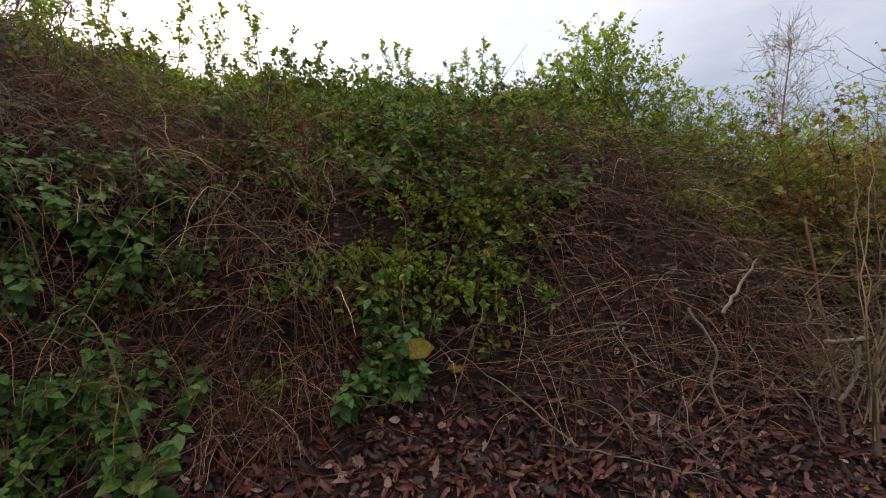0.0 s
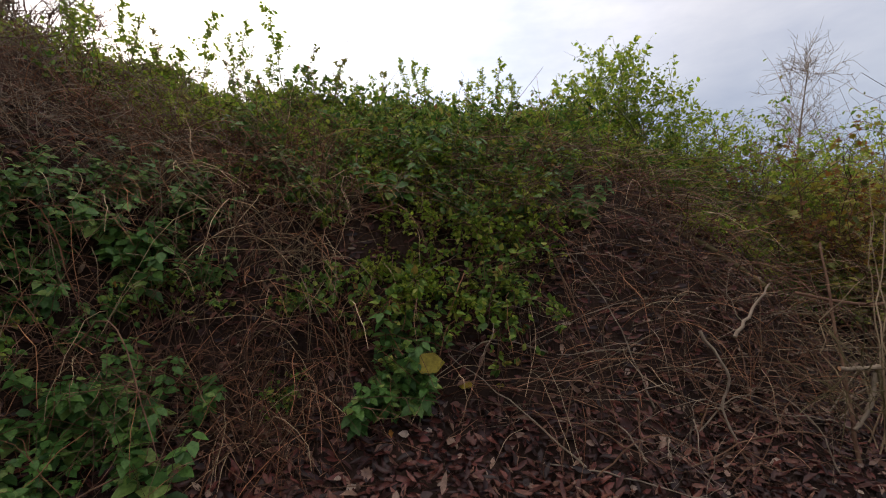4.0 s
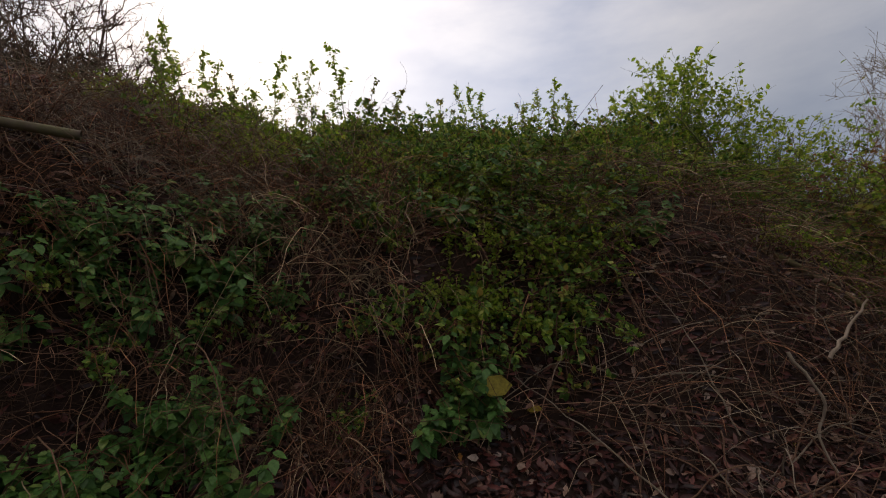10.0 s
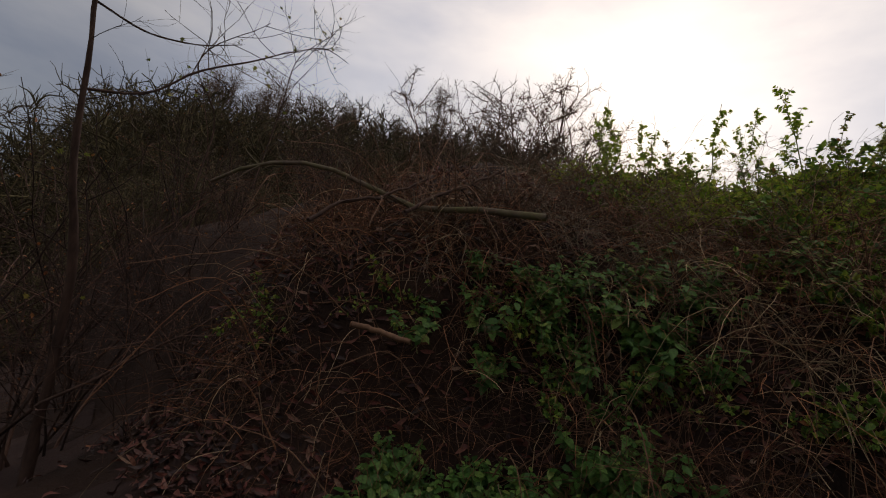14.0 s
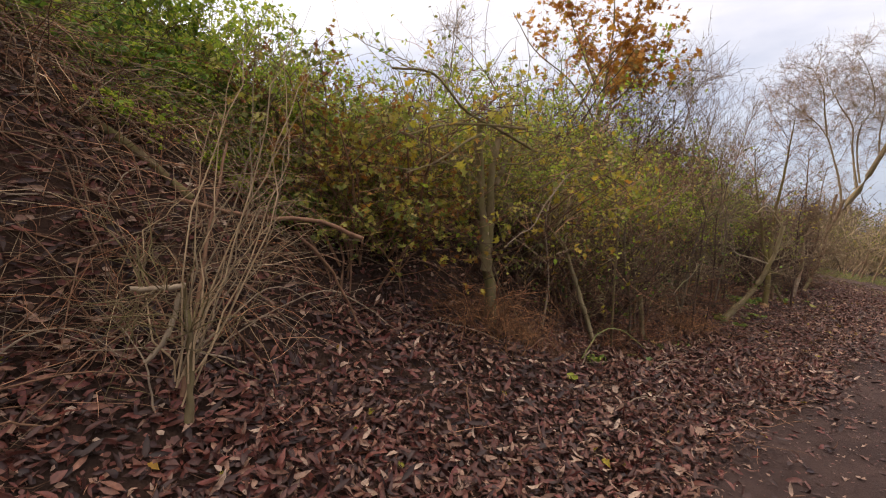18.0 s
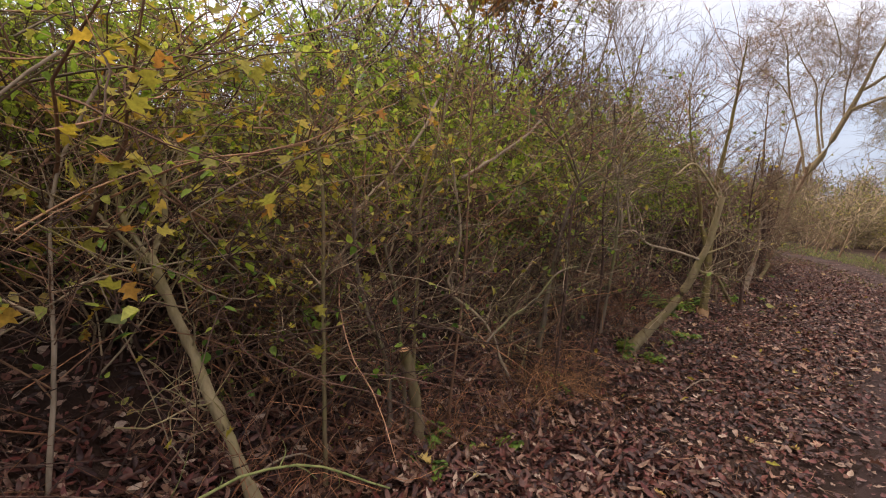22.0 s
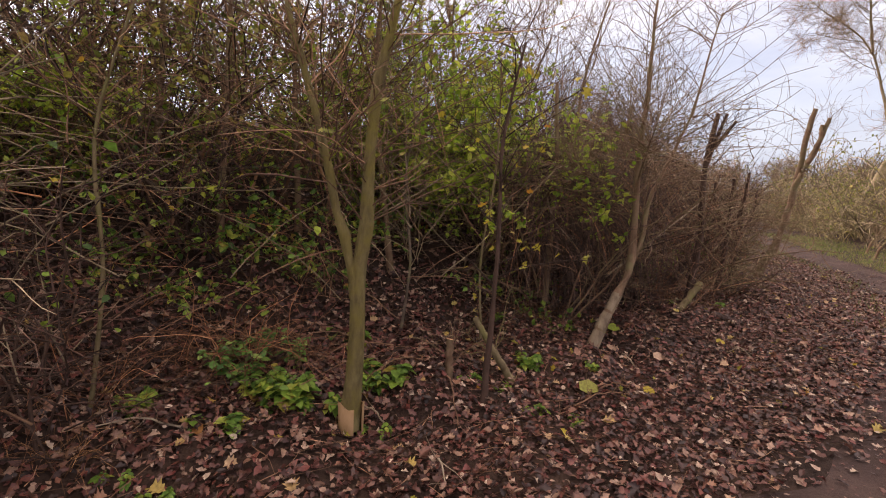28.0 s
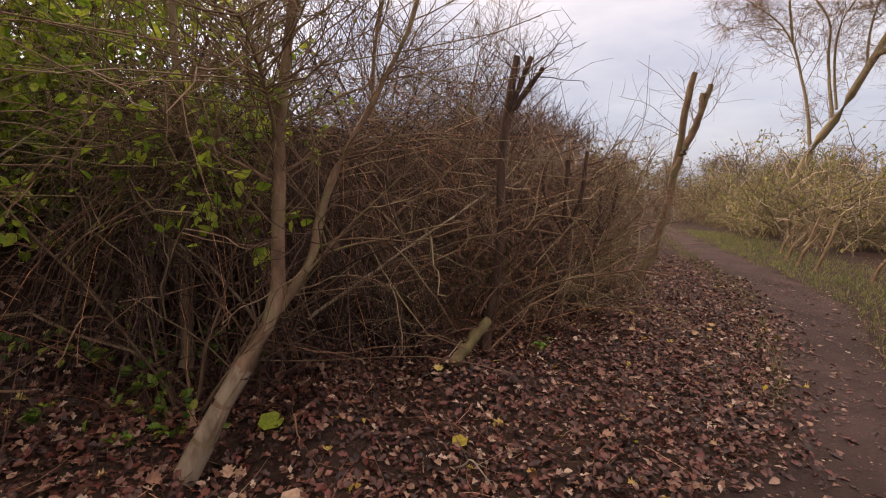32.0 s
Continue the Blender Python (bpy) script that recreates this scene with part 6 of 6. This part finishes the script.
for k in range(80):
    bx, by = rng_b.uniform(-2.5, -1.15), rng_b.uniform(-6.9, -4.4)
    bz = float(height(bx, by))
    a, ln = rng_b.uniform(0, 6.28), rng_b.uniform(.5, 1.3)
    e = (bx + ln * math.cos(a), by + ln * math.sin(a))
    stick("heap_stick", "thin brown stick in the brushwood heap", [(bx, by, bz + .02), ((bx + e[0]) / 2, (by + e[1]) / 2, bz + rng_b.uniform(.15, .5)), (e[0], e[1], max(float(height(*e)), bz - .3) + rng_b.uniform(.05, .4))], .0055, .002, M_TWIG if k % 4 else M_STALK, 3, 8, seed=400 + k)
for k in range(70):
    bx, by = rng_b.uniform(-3.3, -2.1), rng_b.uniform(-2.2, .1)
    bz = float(height(bx, by))
    a, ln = rng_b.uniform(0, 6.28), rng_b.uniform(.5, 1.3)
    e = (bx + .5 * ln * math.cos(a), by + ln * math.sin(a))
    stick("loose_stick", "thin bare stick lying in the brushwood", [(bx, by, bz + .02), ((bx + e[0]) / 2, (by + e[1]) / 2, (bz + float(height(*e))) / 2 + rng_b.uniform(.1, .3)), (e[0], e[1], float(height(*e)) + rng_b.uniform(.03, .35))], .0055, .002, M_TWIG if k % 3 else M_GREY, 3, 8, seed=500 + k)
for k in range(26):
    bx, by = rng_b.uniform(-2.7, -1.3), rng_b.uniform(1.0, 15.0)
    a, ln = rng_b.uniform(0, 6.28), rng_b.uniform(.3, .8)
    e = (bx + .6 * ln * math.cos(a), by + ln * math.sin(a))
    stick("loose_stick", "bare stick lying on the fallen leaves", [(bx, by, float(height(bx, by)) + .01), ((bx + e[0]) / 2, (by + e[1]) / 2, float(height(bx, by)) + .09), (e[0], e[1], float(height(*e)) + .02)], .007, .003, M_GREY if k % 2 else M_TWIG, 3, 4, seed=600 + k)

stem_tree("cut_stool", "knobbly cut stool with pale sawn stubs and young canes round it",
          [([(-1.92, -.39, .55), (-1.92, -.39, .78), (-1.92, -.4, .95), (-1.93, -.42, 1.12)], .017, .012), ([(-1.93, -.41, 1.13), (-1.95, -.5, 1.12), (-1.97, -.6, 1.12)], .013, .011, M_PALEBARK),
           ([(-1.94, -.43, 1.1), (-1.94, -.46, .97), (-1.95, -.49, .89), (-1.96, -.55, .82)], .013, .009, M_PALEBARK)], M_BARK, 26, .35, seed=251, category="stump", cut_ends=(1,), twig_r=.002)
stick("slanting_stick", "dark stick leaning over bare soil", [(-2.1, .15, 1.36), (-2.1, .34, 1.18), (-2.1, .5, .93), (-2.08, .56, .8)], .009, .006, M_TWIG, twigs=5)
stick("cut_pole", "cut pole lying slantwise in the brushwood", [(-2.36, .73, 1.32), (-2.4, .43, 1.42), (-2.42, .07, 1.43), (-2.5, -.3, 1.5)], .014, .010, M_TWIG, twigs=4, cut=True)
guard = thing("tree_guard", "torn tan tree guard round the foot of the young tree", "tree guard", Vector((-2.28, 10.27, 0)))
ga = np.linspace(.5, 6.0, 15)
gv = np.concatenate([np.stack([(.075 + .006 * k) * np.cos(ga), (.075 + .006 * k) * np.sin(ga), np.full(15, z) + .02 * np.sin(3 * ga) * k], -1) for k, z in ((0, -.02), (1, .16))] + [np.stack([(.071 + .006 * k) * np.cos(ga), (.071 + .006 * k) * np.sin(ga), np.full(15, z) + .02 * np.sin(3 * ga) * k], -1) for k, z in ((0, -.02), (1, .16))])
gf = [[i, i + 1, 16 + i, 15 + i] for i in range(14)] + [[31 + i, 30 + i, 45 + i, 46 + i] for i in range(14)] + [[15 + i, 16 + i, 46 + i, 45 + i] for i in range(14)]
part("sleeve", mesh_np("sleeve", gv, np.array(gf), M_CARD), guard)

# ---------------------------------------------------------------- fallen leaves, grass, small debris
def litter(name, label, n, x0, x1, y0, y1, shape, faces, smin, smax, mat, seed, keep=None, lift=.035, follow=True, tilt=.35, curl=.35):
    x, y, r = scatter(n, x0, x1, y0, y1, seed, keep)
    if follow:
        x = x + np.minimum(np.interp(y, *PATH_L) + .6, 0)
    k = len(x)
    nrm = unit(normal_at(x, y) + r.normal(0, tilt, (k, 3)))
    a = r.uniform(0, 6.28, k)
    way = np.stack([np.cos(a), np.sin(a), np.zeros(k)], -1)
    way = unit(way - (way * nrm).sum(1, keepdims=True) * nrm)
    pos = np.stack([x, y, height(x, y) + .012 + r.uniform(0, lift, k)], -1)
    return thing(name, label, "leaf litter", kind="stuff", me=mesh_np(name, *leaves(pos, way, nrm, r.uniform(smin, smax, k), shape, faces, curl, r), mat))


def past_edge(x, y):
    """How far a point, before it follows the bend, lies from the trodden path's edge."""
    return x + np.minimum(np.interp(y, *PATH_L) + .6, 0) - np.interp(y, *EDGE_L) + .10 * np.sin(2.3 * y) + .06 * np.sin(5.1 * y + 2)


fade = lambda x, y, r: r.uniform(0, 1, len(x)) < smooth(.42, -.12, past_edge(x, y)) * .95 + .05
bare = lambda x, y, r: (r.uniform(0, 1, len(x)) < smooth(.40, -.10, past_edge(x, y)) * .97 + .03) & (r.uniform(0, 1, len(x)) < 1 - .75 * smooth(-1.3, -2.0, x) * smooth(3.0, 1.5, y) * smooth(-1.4, -.4, y) * smooth(.0, .6, np.sin(1.7 * x + .6) * np.sin(2.3 * y + 1.1) + .35))
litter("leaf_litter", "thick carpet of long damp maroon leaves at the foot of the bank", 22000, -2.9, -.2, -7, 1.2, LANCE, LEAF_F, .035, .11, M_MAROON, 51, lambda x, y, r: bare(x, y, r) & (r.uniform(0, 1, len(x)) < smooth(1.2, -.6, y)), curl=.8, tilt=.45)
litter("leaf_litter", "thick carpet of long brown fallen leaves beside the path", 18000, -2.9, -.2, -1.2, 6, LANCE, LEAF_F, .035, .11, M_LITTER, 65, lambda x, y, r: bare(x, y, r) & (r.uniform(0, 1, len(x)) < smooth(-1.2, .8, y)), curl=.8, tilt=.45)
litter("leaf_litter", "carpet of oak-like brown fallen leaves beside the path", 32000, -4.0, -.2, 4.5, 24, OAK, LOBED_F, .025, .072, M_LITTER, 52, fade, curl=.7)
litter("broad_leaves", "large pale lobed fallen leaves on top of the brown ones", 1300, -3.6, -.3, 3, 22, BROAD, BROAD_F, .04, .085, M_BROADLEAF, 59, fade, .05, curl=.5, tilt=.3)
litter("broad_leaves", "large brown lobed fallen leaves at the foot of the bank", 120, -2.4, -.4, -4, 3, BROAD, BROAD_F, .05, .10, M_LITTER, 60, fade, .05, curl=.5)
litter("leaf_litter", "small oval brown leaves among the fallen leaves", 20000, -3.4, -.2, -4, 22, OVATE, LEAF_F, .025, .065, M_LITTER, 57, fade)
litter("leaf_litter", "brown fallen leaves caught on the bank", 6000, -5, -2.6, -4.5, 8, LANCE, LEAF_F, .05, .10, M_LITTER, 53, None, .06)
litter("leaf_litter", "brown fallen leaves on the slope under the thicket", 6000, -5, -2.6, 8, 14, OAK, LOBED_F, .04, .085, M_LITTER, 66, None, .05)
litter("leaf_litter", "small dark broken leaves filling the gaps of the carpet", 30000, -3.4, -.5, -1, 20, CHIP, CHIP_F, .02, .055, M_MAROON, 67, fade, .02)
litter("scattered_leaves", "scattered dry leaves on the trodden path", 4000, -.9, 1.4, -5, 22, OAK, LOBED_F, .03, .08, M_LITTER, 54, None, .01, True, .15)
litter("leaf_crumbs", "small broken leaf pieces trodden into the path", 16000, -1.1, 1.4, -5, 20, CHIP, CHIP_F, .008, .03, M_LITTER, 58, None, .006, True, .12)
litter("yellow_leaves", "yellow fallen leaves among the brown ones", 130, -2.6, -.5, -3, 18, OAK, LOBED_F, .045, .08, M_YELLOW, 55)
x, y, r = scatter(2600, -3.0, -.6, -6, 20, 56)
x = x + np.minimum(np.interp(y, *PATH_L) + .6, 0)
a = r.uniform(0, 6.28, len(x))
tw = wander(np.stack([x, y, height(x, y) + .02], -1), np.stack([np.cos(a), np.sin(a), .12 + 0 * a], -1), r.uniform(.08, .4, len(x)), 5, .15, .15, r)
tw[..., 2] = np.maximum(tw[..., 2], height(tw[..., 0], tw[..., 1]) + .01)
thing("twig_litter", "thin dry twigs strewn over the fallen leaves", "twig litter", kind="stuff", me=mesh_np("twig_litter", *tubes(tw, taper(len(tw), 5, .0028, .0012), 3), M_TWIG))


def grass(name, label, n, x0, x1, y0, y1, seed, keep, smin, smax, mat=M_GRASS):
    x, y, r = scatter(n, x0, x1, y0, y1, seed, keep)
    k = len(x)
    way = unit(np.stack([r.normal(0, .5, k), r.normal(0, .5, k), np.ones(k)], -1))
    up = unit(r.normal(0, 1, (k, 3)) * [1, 1, .2])
    pos = np.stack([x, y, height(x, y) - .005], -1)
    return thing(name, label, "grass", kind="stuff", me=mesh_np(name, *leaves(pos, way, up, r.uniform(smin, smax, k), BLADE, BLADE_F, .3, r), mat))


grass("grass", "short green grass along the edge of the path", 26000, -9, 6, 13, 34, 61, lambda x, y, r: (x > np.interp(y, *PATH_R) + .1 * r.normal(0, 1, len(x))) & (x < np.interp(y, *PATH_R) + 1.0 + 2.2 * r.uniform(0, 1, len(x))), .04, .14)
grass("grass", "sparse grass at the edge of the path", 5000, -9, 1, 14, 30, 62, lambda x, y, r: (x < np.interp(y, *PATH_L) + .1) & (x > np.interp(y, *PATH_L) - .5 * r.uniform(0, 1, len(x))) & (y > 16), .06, .16)
grass("grass", "thin mossy grass spreading over the trodden path", 9000, -9, 1.5, 16, 34, 64, lambda x, y, r: (x > np.interp(y, *PATH_L)) & (x < np.interp(y, *PATH_R) + .1) & (r.uniform(0, 1, len(x)) < np.abs(2 * (x - np.interp(y, *PATH_L)) / (np.interp(y, *PATH_R) - np.interp(y, *PATH_L)) - 1) ** 2), .03, .09)
grass("meadow_grass", "tall pale rough meadow grass", 6000, -12, 22, 20, 60, 63, lambda x, y, r: (x > np.interp(y, *PATH_R) + 2.6) & (y > 29), .15, .4, M_HEDGE)
far = sheet("meadow", np.linspace(2.4, 70, 60), np.linspace(-60, 120, 120), lambda X, Y: height(X, Y) + .02, M_HAY)
thing("meadow", "rough yellow-green meadow beyond the path", "meadow", kind="structure", me=far)
